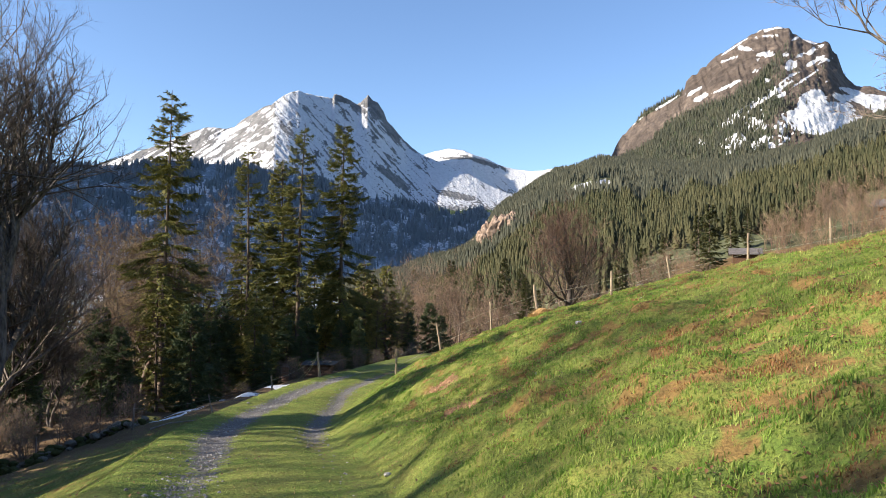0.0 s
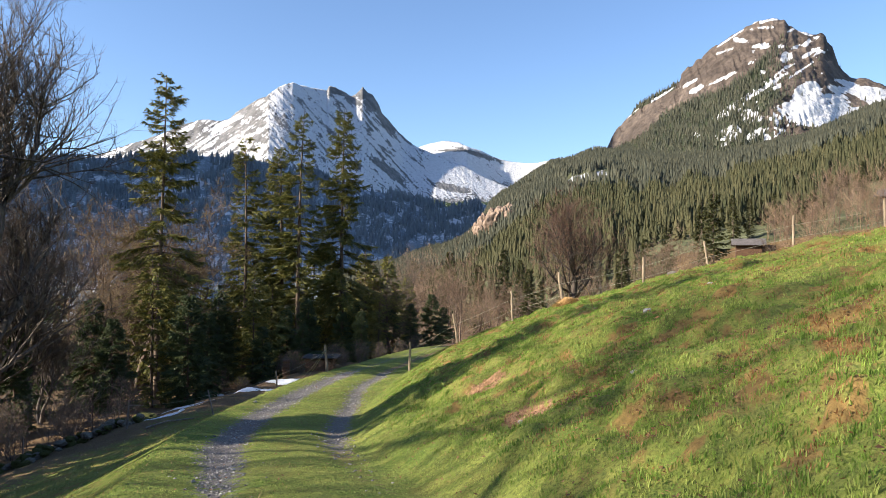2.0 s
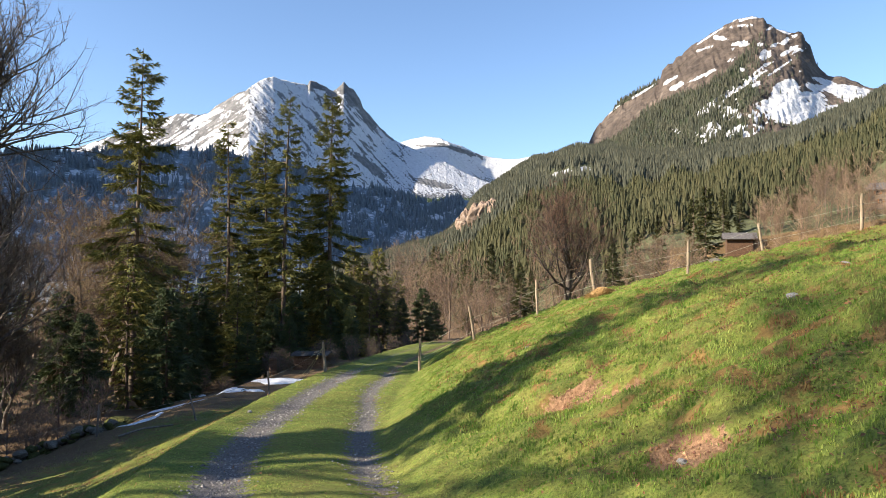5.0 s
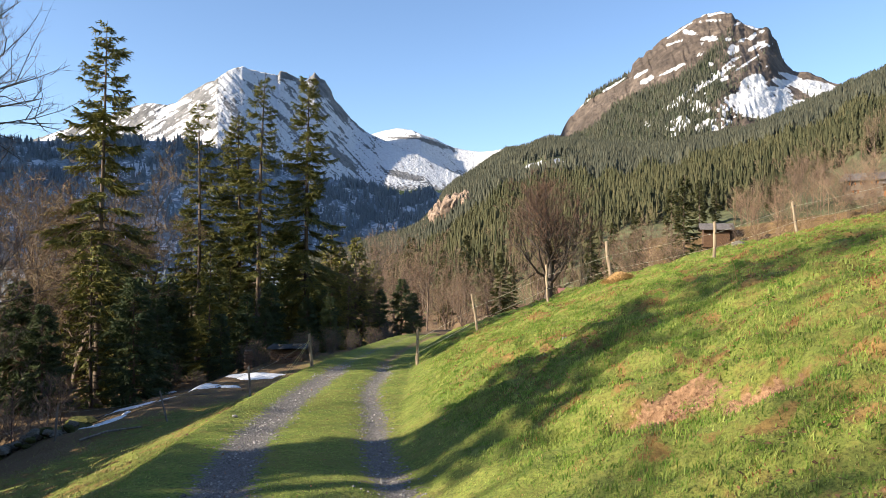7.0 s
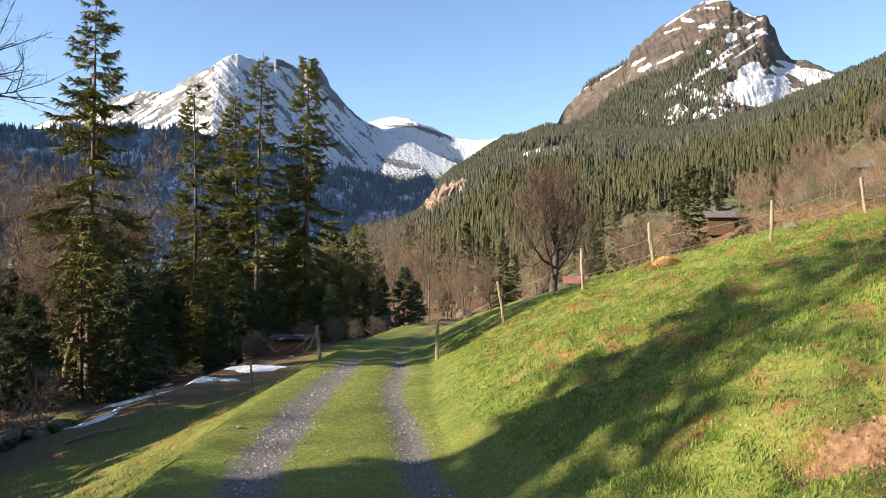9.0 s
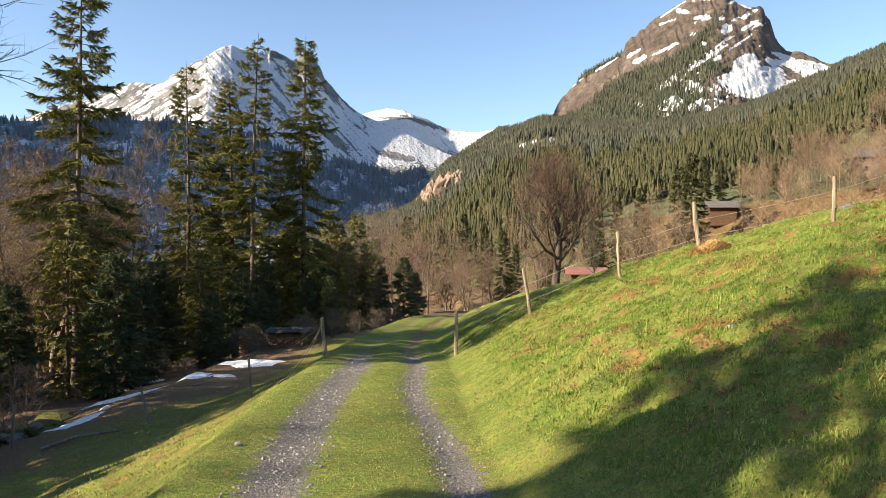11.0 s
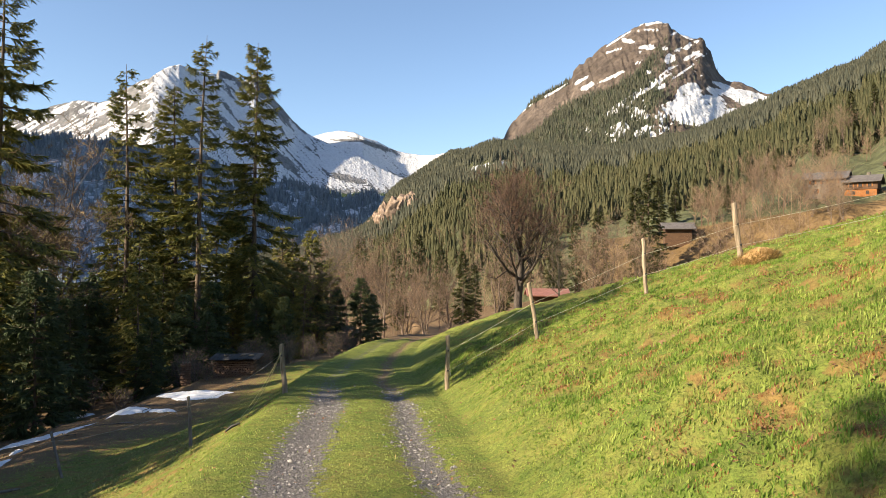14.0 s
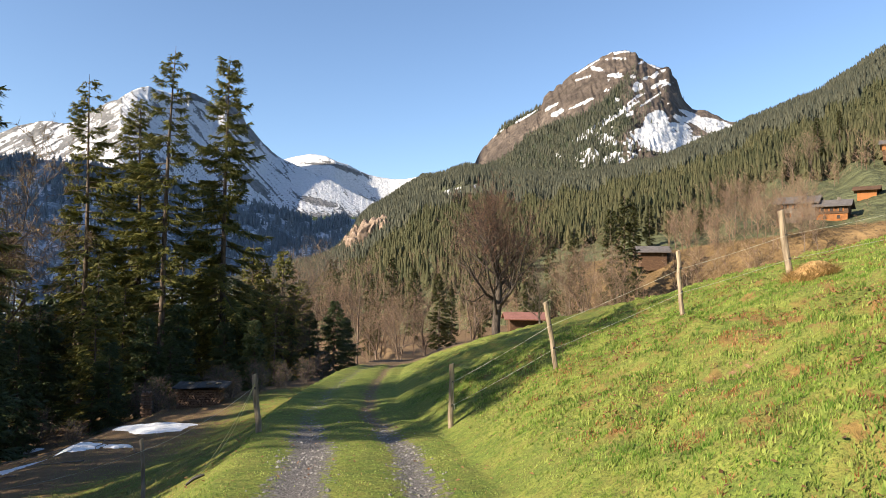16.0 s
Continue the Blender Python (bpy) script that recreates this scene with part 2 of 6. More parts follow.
# ---- mesh helpers ----
def mesh_np(name, verts, faces, material, smooth=False):
    """A mesh from arrays: verts (n, 3); faces a list of (m, 3) or (m, 4) index arrays."""
    me = bpy.data.meshes.new(name)
    faces = [np.asarray(f, np.int32) for f in faces if len(f)]
    verts = np.asarray(verts, np.float32)
    me.vertices.add(len(verts))
    me.vertices.foreach_set("co", verts.ravel())
    idx = np.concatenate([f.ravel() for f in faces])
    sizes = np.concatenate([np.full(len(f), f.shape[1], np.int32) for f in faces])
    me.loops.add(len(idx))
    me.loops.foreach_set("vertex_index", idx)
    me.polygons.add(len(sizes))
    me.polygons.foreach_set("loop_start", np.r_[0, np.cumsum(sizes)[:-1]].astype(np.int32))
    me.polygons.foreach_set("loop_total", sizes)
    me.polygons.foreach_set("use_smooth", np.full(len(sizes), smooth))
    me.update(calc_edges=True)
    me.validate()
    me.materials.append(material)
    return me


def give(me, name, values):
    a = me.attributes.new(name, "FLOAT", "POINT")
    a.data.foreach_set("value", np.asarray(values, np.float32))


def part(name, bm, material, parent, label=""):
    """One mesh object under a thing or a part, from a bmesh or a ready mesh."""
    if isinstance(bm, bmesh.types.BMesh):
        me = bpy.data.meshes.new(name)
        bm.to_mesh(me)
        bm.free()
        me.materials.append(material)
    else:
        me = bm
    ob = new(name, me)
    ob.parent = parent
    if label:
        tagged(ob, label)
    return ob


def hash2(i, j, seed):
    h = np.sin(i * 127.1 + j * 311.7 + seed * 74.7) * 43758.5453
    return h - np.floor(h)


def vnoise(x, y, seed=0):
    i, j = np.floor(x), np.floor(y)
    f, g = x - i, y - j
    f, g = f * f * (3 - 2 * f), g * g * (3 - 2 * g)
    a, b = hash2(i, j, seed), hash2(i + 1, j, seed)
    c, d = hash2(i, j + 1, seed), hash2(i + 1, j + 1, seed)
    return (a * (1 - f) + b * f) * (1 - g) + (c * (1 - f) + d * f) * g


def fbm(x, y, octaves=4, seed=0, ridged=False):
    out, amp, tot = 0, 1.0, 0.0
    for k in range(octaves):
        n = vnoise(x * 2**k, y * 2**k, seed + k)
        out = out + amp * (1 - np.abs(2 * n - 1) if ridged else n)
        tot += amp
        amp *= 0.5
    return out / tot


def sstep(v, a, b):
    t = np.clip((v - a) / (b - a), 0, 1)
    return t * t * (3 - 2 * t)


def tube(points, radii, sides=6):
    """Verts and quads of a tapering tube along points; its end is closed to a point-like ring."""
    p = np.asarray(points, float)
    r = np.asarray(radii, float)
    d = np.gradient(p, axis=0)
    d /= np.linalg.norm(d, axis=1)[:, None] + 1e-9
    ref = np.where(np.abs(d[:, 2:3]) > 0.9, [[1.0, 0, 0]], [[0, 0, 1.0]])
    s = np.cross(d, ref)
    s /= np.linalg.norm(s, axis=1)[:, None] + 1e-9
    w = np.cross(d, s)
    a = np.arange(sides) * 2 * np.pi / sides
    v = p[:, None] + r[:, None, None] * (np.cos(a)[None, :, None] * s[:, None] + np.sin(a)[None, :, None] * w[:, None])
    n = len(p)
    i, j = np.meshgrid(np.arange(n - 1), np.arange(sides), indexing="ij")
    k = (j + 1) % sides
    f = np.stack([i * sides + j, i * sides + k, (i + 1) * sides + k, (i + 1) * sides + j], -1).reshape(-1, 4)
    return v.reshape(-1, 3), f


class Heap:
    """Collects verts and faces of many pieces into one mesh."""

    def __init__(self):
        self.v, self.f, self.n = [], [], 0

    def add(self, v, f):
        self.v.append(v)
        self.f.append(np.asarray(f) + self.n)
        self.n += len(v)

    def mesh(self, name, material, smooth=False):
        tri = [f for f in self.f if f.shape[1] == 3]
        quad = [f for f in self.f if f.shape[1] == 4]
        faces = [np.concatenate(s) for s in (tri, quad) if s]
        return mesh_np(name, np.concatenate(self.v), faces, material, smooth)


def cones(base, tip, width):
    """Many three-sided tapering twigs at once."""
    d = tip - base
    d = d / (np.linalg.norm(d, axis=1)[:, None] + 1e-9)
    ref = np.where(np.abs(d[:, 2:3]) > 0.9, [[1.0, 0, 0]], [[0, 0, 1.0]])
    s = np.cross(d, ref)
    s /= np.linalg.norm(s, axis=1)[:, None] + 1e-9
    w = np.cross(d, s)
    ring = [base + width[:, None] * (math.cos(a) * s + math.sin(a) * w) for a in (0, 2.094, 4.189)]
    f = (np.arange(len(base)) * 4)[:, None, None] + np.array([(0, 1, 3), (1, 2, 3), (2, 0, 3)])[None]
    return np.stack([*ring, tip], 1).reshape(-1, 3), f.reshape(-1, 3)


def spindles(base, tip, width, sides=3):
    """Many slender spindles at once: from base to tip, widest a third along."""
    d = tip - base
    ln = np.linalg.norm(d, axis=1)[:, None] + 1e-9
    d = d / ln
    ref = np.where(np.abs(d[:, 2:3]) > 0.9, [[1.0, 0, 0]], [[0, 0, 1.0]])
    s = np.cross(d, ref)
    s /= np.linalg.norm(s, axis=1)[:, None] + 1e-9
    w = np.cross(d, s)
    mid = base + d * ln * 0.4
    ring = [mid + width[:, None] * (math.cos(a) * s + 0.7 * math.sin(a) * w) for a in np.arange(sides) * 2 * math.pi / sides]
    v = np.stack([base, *ring, tip], 1)
    n = sides + 2
    f = []
    for k in range(sides):
        a, b = 1 + k, 1 + (k + 1) % sides
        f += [(0, b, a), (a, b, n - 1)]
    f = (np.arange(len(base)) * n)[:, None, None] + np.array(f)[None]
    return v.reshape(-1, 3), f.reshape(-1, 3)


# ---- lie of the land ----
SLOPE_FOOT = np.array([(-30, 7.5), (-4, 2.2), (0, 1.4), (7.9, -0.1), (12, -1.45), (15, -2.0), (20, -2.15), (24, -2.0), (29, -1.75), (36, -1.8), (45, -0.8), (56, 0.8), (75, 4), (130, 14)])
TRACK_LEVEL = np.array([(-30, 3.5), (-4, 0.35), (0, -0.12), (7.9, -1.06), (12, -1.63), (15, -1.97), (20, -2.33), (24, -2.52), (29, -2.87), (36, -3.6), (45, -4.15), (56, -4.85), (64, -5.5), (80, -6.8), (130, -12)])


def smooth_line(table, y):
    y = np.asarray(y, float)
    return sum(np.interp(y + o, table[:, 0], table[:, 1]) for o in (-2, -1, 0, 1, 2)) / 5


def foot(y):
    return smooth_line(SLOPE_FOOT, y)


def ruts(x, y):
    """How much of the left and right wheel rut lies at a place."""
    u = x - foot(y)
    wob = 0.18 * (vnoise(y * 0.5, y * 0 + 3.3, 5) - 0.5)
    left = np.exp(-(((u + 2.45 + wob) / 0.42) ** 2))
    right = np.exp(-(((u + 0.46 + 0.46 * sstep(y, 18, 25) + wob) / 0.33) ** 2))
    return left, right


def scarp(x, y):
    """Hollows where the turf has slipped: steep at the upper lip, running out below."""
    out = 0
    for cx, cy, half, turn, drop in ((0.57, 12.95, 0.6, -0.62, 0.24), (1.22, 12.15, 0.4, -0.62, 0.13), (1.12, 9.8, 0.4, -0.75, 0.12)):
        c, q = math.cos(turn), math.sin(turn)
        a, b = (x - cx) * c + (y - cy) * q, -(x - cx) * q + (y - cy) * c
        b = b + 0.12 * (fbm(a * 3 + cx, b * 3, 3, 17) - 0.5)
        out = out + drop * np.exp(-((a / half) ** 4)) * sstep(0.24 - b, 0, 0.12) * sstep(b, -0.75, 0.1)
    return out


def land(x, y, rough=True):
    x, y = np.asarray(x, float), np.asarray(y, float)
    u = x - foot(y)
    up = np.maximum(u, 0)
    rise = 0.16 * up + 2.94 * (1 - np.exp(-up / 7))
    rise = rise * (1 - 0.15 * sstep(y, 33, 45) - 0.16 * sstep(y, 46, 62) * (1 - 0.6 * sstep(u, 22, 45)))
    d = np.maximum(-u - 3.5, 0)
    bank = 1.6 * (1 - np.exp(-d / 3.2)) + 0.16 * d + 0.12 * np.clip(d - 8, 0, 6)
    shelf = 2.5 * (1 - np.exp(-d / 2.2)) + 0.06 * d + 0.3 * np.clip(d - 9, 0, 5)
    k = sstep(y, 34, 46)
    fall = bank * (1 - k) + shelf * k - 0.5 * sstep(y, 51, 57) * sstep(d, 2, 6)
    fall = fall - 0.45 * sstep(d, 4, 9) * sstep(y, 28, 33) * (1 - sstep(y, 50, 53)) - 0.35 * sstep(d, 10, 13) * sstep(y, 38, 43) * (1 - sstep(y, 47, 52))
    fall = fall - sstep(d, 0.5, 4) * np.interp(y, (40, 45, 56, 64, 80), (0, 0.15, 0.6, 0.7, 0.5))
    z = smooth_line(TRACK_LEVEL, y) + rise - fall
    far = np.maximum(np.hypot(x, y - 20) - 130, 0)
    z = z - 0.05 * far
    if rough:
        side = sstep(u, 0.0, 1.5)
        out = sstep(-u, 3.3, 5.0)
        z = z + side * (0.4 * (fbm(x * 0.33, y * 0.33, 3, 11) - 0.5) + 0.44 * (fbm(x * 1.1 + y * 0.4, y * 1.9 - x * 0.3, 3, 12) - 0.5) + 0.14 * (fbm(x * 3.2, y * 3.2, 3, 15) - 0.5))
        z = z + out * 0.3 * (fbm(x * 0.6, y * 0.6, 3, 13) - 0.5) + 0.04 * (fbm(x * 2.5, y * 2.5, 2, 14) - 0.5)
        left, right = ruts(x, y)
        z = z - 0.07 * left - (0.03 + 0.06 * sstep(y, 8, 13)) * right - scarp(x, y)
    return z


def thin_turf(x, y):
    """Small patches on the slope where the turf is worn and rusty."""
    u = x - foot(y)
    near = 0.8 + 0.2 * sstep(-y, -16, -5)
    edge = 0.59 - 0.06 * sstep(-y, -10, -5) * sstep(u, 1.5, 3.0) - 0.035 * sstep(y, 15, 18)
    return near * sstep(u, 0.6, 1.6) * sstep(fbm(x * 3.3 + 3, y * 3.3, 3, 91) - edge, 0, 0.09) * (1 - 0.5 * sstep(y, 24, 32))


def axis(dense0, dense1, step, far, grow=1.18):
    a = list(np.arange(dense0, dense1 + 1e-6, step))
    s = step
    while a[-1] < far:
        s *= grow
        a.append(a[-1] + s)
    s = step
    lo = [dense0]
    while lo[-1] > -far:
        s *= grow
        lo.append(lo[-1] - s)
    return np.array(lo[:0:-1] + a)


GX, GY = np.unique(np.r_[axis(-19, 15, 0.2, 4400), np.arange(-3, 7, 0.1), np.arange(-0.1, 2, 0.05)].round(3)), np.unique(np.r_[axis(-3, 58, 0.2, 4400), np.arange(3, 22, 0.1), np.arange(9.3, 13.8, 0.05)].round(3))
gx, gy = np.meshgrid(GX, GY, indexing="ij")
gz = land(gx, gy)
gz = np.maximum(gz, -170 - 0 * gz)
nx, ny = gx.shape
ii, jj = np.meshgrid(np.arange(nx - 1), np.arange(ny - 1), indexing="ij")
quads = np.stack([ii * ny + jj, (ii + 1) * ny + jj, (ii + 1) * ny + jj + 1, ii * ny + jj + 1], -1).reshape(-1, 4)
me = mesh_np("ground", np.stack([gx, gy, gz], -1).reshape(-1, 3), [quads], M_GROUND, True)
gl, gr = ruts(gx, gy)
gu = gx - foot(gy)
gone = 1 - sstep(gy, 28, 35) * 0.58
give(me, "gravel", (np.maximum(gl * (0.6 + 0.45 * sstep(gy, 7, 12)), gr * (0.1 + 0.72 * sstep(gy, 10, 14))) * gone * sstep(gy, -8, 2)).ravel())


def earth(x, y):
    """Bare earth: the slipped bank above the track, and scrapes by the posts."""
    e = 0
    for cx, cy, rx, ry, turn, s in ((0.57, 12.95, 0.54, 0.36, -0.62, 1.0), (1.22, 12.15, 0.42, 0.2, -0.62, 0.95), (1.12, 9.8, 0.42, 0.24, -0.75, 1.0), (0.9, 24.4, 0.9, 0.2, 0.2, 0.45), (0.4, 28.0, 0.9, 0.25, 0.1, 0.5), (4.95, 27.6, 0.7, 0.22, 0.0, 0.7)):
        c, q = math.cos(turn), math.sin(turn)
        a, b = (x - cx) * c + (y - cy) * q, -(x - cx) * q + (y - cy) * c
        e = np.maximum(e, s * np.exp(-((a / rx) ** 2 + (b / ry) ** 2)))
    return e


give(me, "dirt", np.clip(earth(gx, gy) * 1.3, 0, 1).ravel())
give(me, "dry", (0.9 * sstep(-gu, 4.3, 6.5) + 0.7 * np.exp(-(((gu + 5.0) / 0.9) ** 2)) + sstep(gu, 1.0, 3.0) * 0.75 * (0.5 + 0.5 * sstep(-gy, -14, -4)) * (1 - 0.6 * sstep(gy, 30, 36)) + 1.2 * thin_turf(gx, gy)).ravel())
give(me, "litter", (sstep(-gu, 7.5, 12.5) * 0.9 + 1.0 * sstep(gy, 60, 72) * sstep(13 + 0.5 * np.maximum(gy - 75, 0) - gx, 0, 6) + gr * (0.25 + 0.5 * sstep(gy, 9, 14)) + 0.4 * gl * sstep(gy, 28, 34) + 0.5 * sstep(-gu, 6.0, 9.0) * sstep(gy, 34, 42)).ravel())
ground = tagged(new("ground", me), "alpine meadow slope with a grassy two-rut gravel track", "ground", kind="structure")


# ---- mountains and wooded hillsides ----
def interp(table, a):
    t = np.array(table)
    return np.interp(a, t[:, 0], t[:, 1])


def ridge(name, crest, near, far, low, power, az0, az1, na, nr, gully, material, label, seed, snow, wood, trees=0.0, jag=0.0, bend=((0, 0), (1, 0)), dip=0.0, back=0.35, lay=1.3, calm=((0, 1), (1, 1)), relief=None):
    """A mountain side from its foot up to the crest line and down behind it.
    crest: rows of bearing and height angle in degrees; near, far: distances of foot and crest, by bearing."""
    az = np.linspace(az0, az1, na)
    el = interp(crest, az) + jag * (fbm(az * 4, az * 0 + seed, 5, seed) - 0.5)
    rn, rf = interp(near, az) + interp(bend, az), interp(far, az) + interp(bend, az)
    wide = np.exp(-((np.arange(-60, 61) * (az[1] - az[0]) / 1.6) ** 2))
    soft = np.convolve(np.pad(el, 60, "edge"), wide / wide.sum(), "valid")
    s = np.r_[np.linspace(0, 1, nr), 1 + back * np.linspace(0.12, 1, 8)]
    A, S = np.meshgrid(az, s, indexing="ij")
    R = rn[:, None] + (rf - rn)[:, None] * S
    share = np.where(S <= 1, np.clip(S, 0, 1) ** 5, 1)
    top = rf[:, None] * np.tan(np.radians(soft[:, None] + (el - soft)[:, None] * share)) + 1.6 - trees
    base = interp(low, az) if np.ndim(low) else np.full(na, low)
    up = np.where(S <= 1, np.clip(S, 0, 1) ** power, 1 - (S - 1) * 1.6)
    Z = base[:, None] + (top - base[:, None]) * up - dip * (1 - sstep(S, 0, 0.05))
    amp, fa, fr = gully
    g = relief(A, np.degrees(np.arctan2(Z - 1.6, R))) if relief else fbm(A * fa + S * lay, S * fr + A * 0.1, 5, seed, True) - 0.55
    keep = np.clip(np.minimum(S, np.where(S <= 1, (1 - S) * 5 + 0.06, 1)) * 3, 0, 1)
    keep = keep * interp(calm, az)[:, None]
    Z = Z + amp * g * keep
    R = R + amp * 0.8 * (fbm(A * fa * 0.6, S * fr * 1.4, 4, seed + 9) - 0.5) * keep
    a = np.radians(A)
    P = np.stack([R * np.sin(a), R * np.cos(a), Z], -1)
    m, n = A.shape
    i, j = np.meshgrid(np.arange(m - 1), np.arange(n - 1), indexing="ij")
    q = np.stack([i * n + j, (i + 1) * n + j, (i + 1) * n + j + 1, i * n + j + 1], -1).reshape(-1, 4)
    me = mesh_np(name, P.reshape(-1, 3), [q], material, True)
    E = np.degrees(np.arctan2(Z - 1.6, R))
    give(me, "snow", np.clip(snow(A, S, E, g), 0, 1).ravel())
    give(me, "wood", np.clip(wood(A, S, E, g), 0, 1).ravel())
    ob = tagged(new(name, me), label, "mountain", kind="structure")
    return ob, A, S, P, E


def blob(A, E, rows):
    out = np.zeros(np.shape(A))
    for a, e, ra, re, tilt in rows:
        da, de = A - a, E - e
        c, s = math.cos(tilt), math.sin(tilt)
        out = np.maximum(out, np.exp(-(((da * c + de * s) / ra) ** 2 + ((-da * s + de * c) / re) ** 2)))
    return out


PEAK_L = [(-60, 9), (-40, 8.5), (-30, 7.3), (-27.9, 7.43), (-24.76, 8.9), (-23.7, 9.33), (-22.2, 9.95), (-21.0, 10.68), (-19.4, 11.23), (-18.1, 11.2), (-17.5, 11.37), (-16.9, 11.97), (-16.0, 12.55), (-15.4, 13.0), (-14.75, 13.24), (-13.9, 13.94), (-13.2, 14.33), (-12.66, 14.5), (-12.1, 14.33), (-11.2, 14.2), (-10.3, 14.08), (-9.95, 14.02), (-9.78, 14.36), (-9.4, 14.32), (-8.87, 14.13), (-8.4, 13.89), (-7.95, 13.66), (-7.59, 13.86), (-7.3, 14.18), (-7.08, 14.46), (-6.87, 14.24), (-6.6, 13.95), (-6.3, 13.86), (-6.0, 13.5), (-5.74, 13.07), (-5.5, 12.45), (-4.8, 11.76), (-4.1, 11.0), (-3.4, 10.36), (-2.7, 9.9), (-1.6, 9.45), (0, 8.8), (1.5, 8.2), (3, 7.4), (5, 6.6), (8, 6.0), (20, 5)]
PEAK_FAR = [(-9, 8), (-5, 9), (-2.7, 9.75), (-1.55, 10.12), (-0.4, 10.36), (0.76, 10.24), (1.7, 9.84), (2.6, 9.61), (3.5, 9.16), (4.2, 8.89), (5.1, 8.71), (6.3, 8.57), (7.2, 8.61), (8.3, 8.82), (9.5, 9.0), (12, 8.6), (16, 8)]
PEAK_R = [(8, 4), (11.5, 7.5), (12.88, 10.1), (13.2, 10.8), (13.6, 11.3), (14.27, 11.95), (15.1, 12.85), (16.0, 13.33), (16.8, 13.75), (17.9, 14.25), (18.2, 14.45), (18.29, 14.98), (18.7, 15.36), (19.1, 15.45), (19.3, 15.85), (19.73, 15.97), (20.3, 16.53), (21.15, 16.97), (22.1, 17.46), (22.9, 17.88), (23.7, 18.18), (24.66, 18.22), (25.5, 18.02), (25.8, 17.6), (26.3, 17.23), (27.25, 16.8), (27.6, 16.67), (27.86, 16.8), (28.15, 16.6), (28.3, 16.12), (28.57, 15.9), (28.74, 15.38), (29.0, 14.5), (29.4, 13.9), (29.8, 13.6), (30.83, 13.36), (31.84, 12.75), (32.95, 12.3), (37, 11), (45, 9)]
SHADE_RIDGE = [(-75, 9), (-45, 8), (-31, 7.3), (-27.9, 7.6), (-24.2, 8.1), (-20.2, 8.4), (-16, 8.45), (-13.8, 8.1), (-9.3, 6.95), (-7, 6.3), (-4.7, 6.05), (-2.9, 5.7), (-1, 5.2), (0, 5.05), (2.2, 5.2), (8, 5.0)]
HILL_R = [(-9, -0.6), (-4.6, 0.6), (1.3, 2.5), (2.7, 4.2), (3.4, 5.5), (4.1, 6.2), (5.9, 7.35), (7.3, 8.2), (8.4, 8.75), (10.4, 9.25), (11.75, 9.65), (14, 9.6), (17.8, 8.9), (21.4, 9.0), (26.4, 9.7), (29.3, 10.8), (32, 12.0), (34.2, 12.65), (36, 13.25), (37.8, 14.1), (39.6, 15.15), (42, 16.4), (45, 17.2), (50, 18.6), (62, 20), (80, 19), (110, 17)]


def along_left(A, E):
    """Rock ribs of the snow mountain: falling to the right on its broad face, to the left before the spur."""
    west = sstep(-A, 14.2, 14.7)
    east = fbm((A * 1.05 + E * 1.0) * 3.6, (E - A * 0.9) * 0.32, 5, 41, True)
    return east * (1 - west) + fbm((E * 1.1 - A * 0.8) * 3.6, (E + A * 0.7) * 0.5, 5, 42, True) * west, west


def relief_l(A, E):
    return along_left(A, E)[0] - 0.55


def relief_r(A, E):
    """Cracks and strata of the rock mountain: tilted beds crossed by steep gullies."""
    beds = fbm((E - 0.36 * A) * 3.2, (A + E) * 0.5, 4, 61, True)
    cracks = fbm(A * 2.6 + E * 0.8, E * 0.8, 5, 62, True)
    return 0.5 * beds + 0.6 * cracks - 0.6


def snow_l(A, S, E, g):
    ribs, west = along_left(A, E)
    towers = blob(A, E, [(-9.3, 14.05, 0.8, 0.3, -0.3), (-7.1, 13.95, 0.75, 0.5, 0), (-6.3, 13.2, 0.8, 0.7, -0.9), (-5.1, 11.9, 1.3, 0.4, -0.8), (-3.8, 10.8, 1.0, 0.22, -0.75), (-7.8, 13.3, 0.8, 0.2, -0.4), (0.2, 6.6, 1.5, 0.25, -0.2), (-5, 8.0, 1.8, 0.3, -0.6)])
    fleck = fbm(A * 6 + E * 3, E * 7 - A * 2, 4, 44)
    calm_side = 1 - 0.6 * sstep(A, -3, 0)
    dome = blob(A, E, [(-12.6, 13.9, 1.4, 0.7, 0), (-10.8, 13.2, 1.6, 0.8, -0.6), (-0.4, 10.1, 1.6, 0.3, 0), (7, 8, 2.5, 0.7, 0)])
    return 0.8 - 0.75 * towers - (0.5 + 0.05 * west) * sstep(ribs, 0.67 - 0.04 * west, 0.82 - 0.04 * west) * calm_side * (1 - 0.6 * dome) - 0.3 * west * sstep(ribs, 0.52, 0.7) - 0.2 * sstep(fleck, 0.5, 0.72) * (0.6 + 0.7 * west) - 0.35 * west * blob(A, E, [(-15.9, 12.0, 0.9, 0.7, 0.8)]) - 0.4 * sstep(6.4 - E, 0, 1.2)


def snow_far(A, S, E, g):
    rock = blob(A, E, [(2.2, 9.35, 2.0, 0.2, -0.3), (0.2, 9.6, 1.4, 0.1, 0), (3.2, 6.8, 1.6, 0.3, 0)])
    return 0.85 - 0.75 * rock - 0.3 * sstep(along_left(A, E)[0], 0.7, 0.82) * sstep(9.4 - E, 0, 0.5)


def wood_l(A, S, E, g):
    return sstep(6.0 - E, 0, 1.0)


def forest_edge(A):
    return interp([(8, 7), (13.4, 9.7), (15.56, 10.7), (16.83, 12.1), (18.9, 13.05), (21.3, 13.7), (23.3, 14.9), (24.84, 16.7), (25.5, 17.2), (26.2, 15.2), (27.2, 12.4), (29, 11.0), (45, 11)], A)


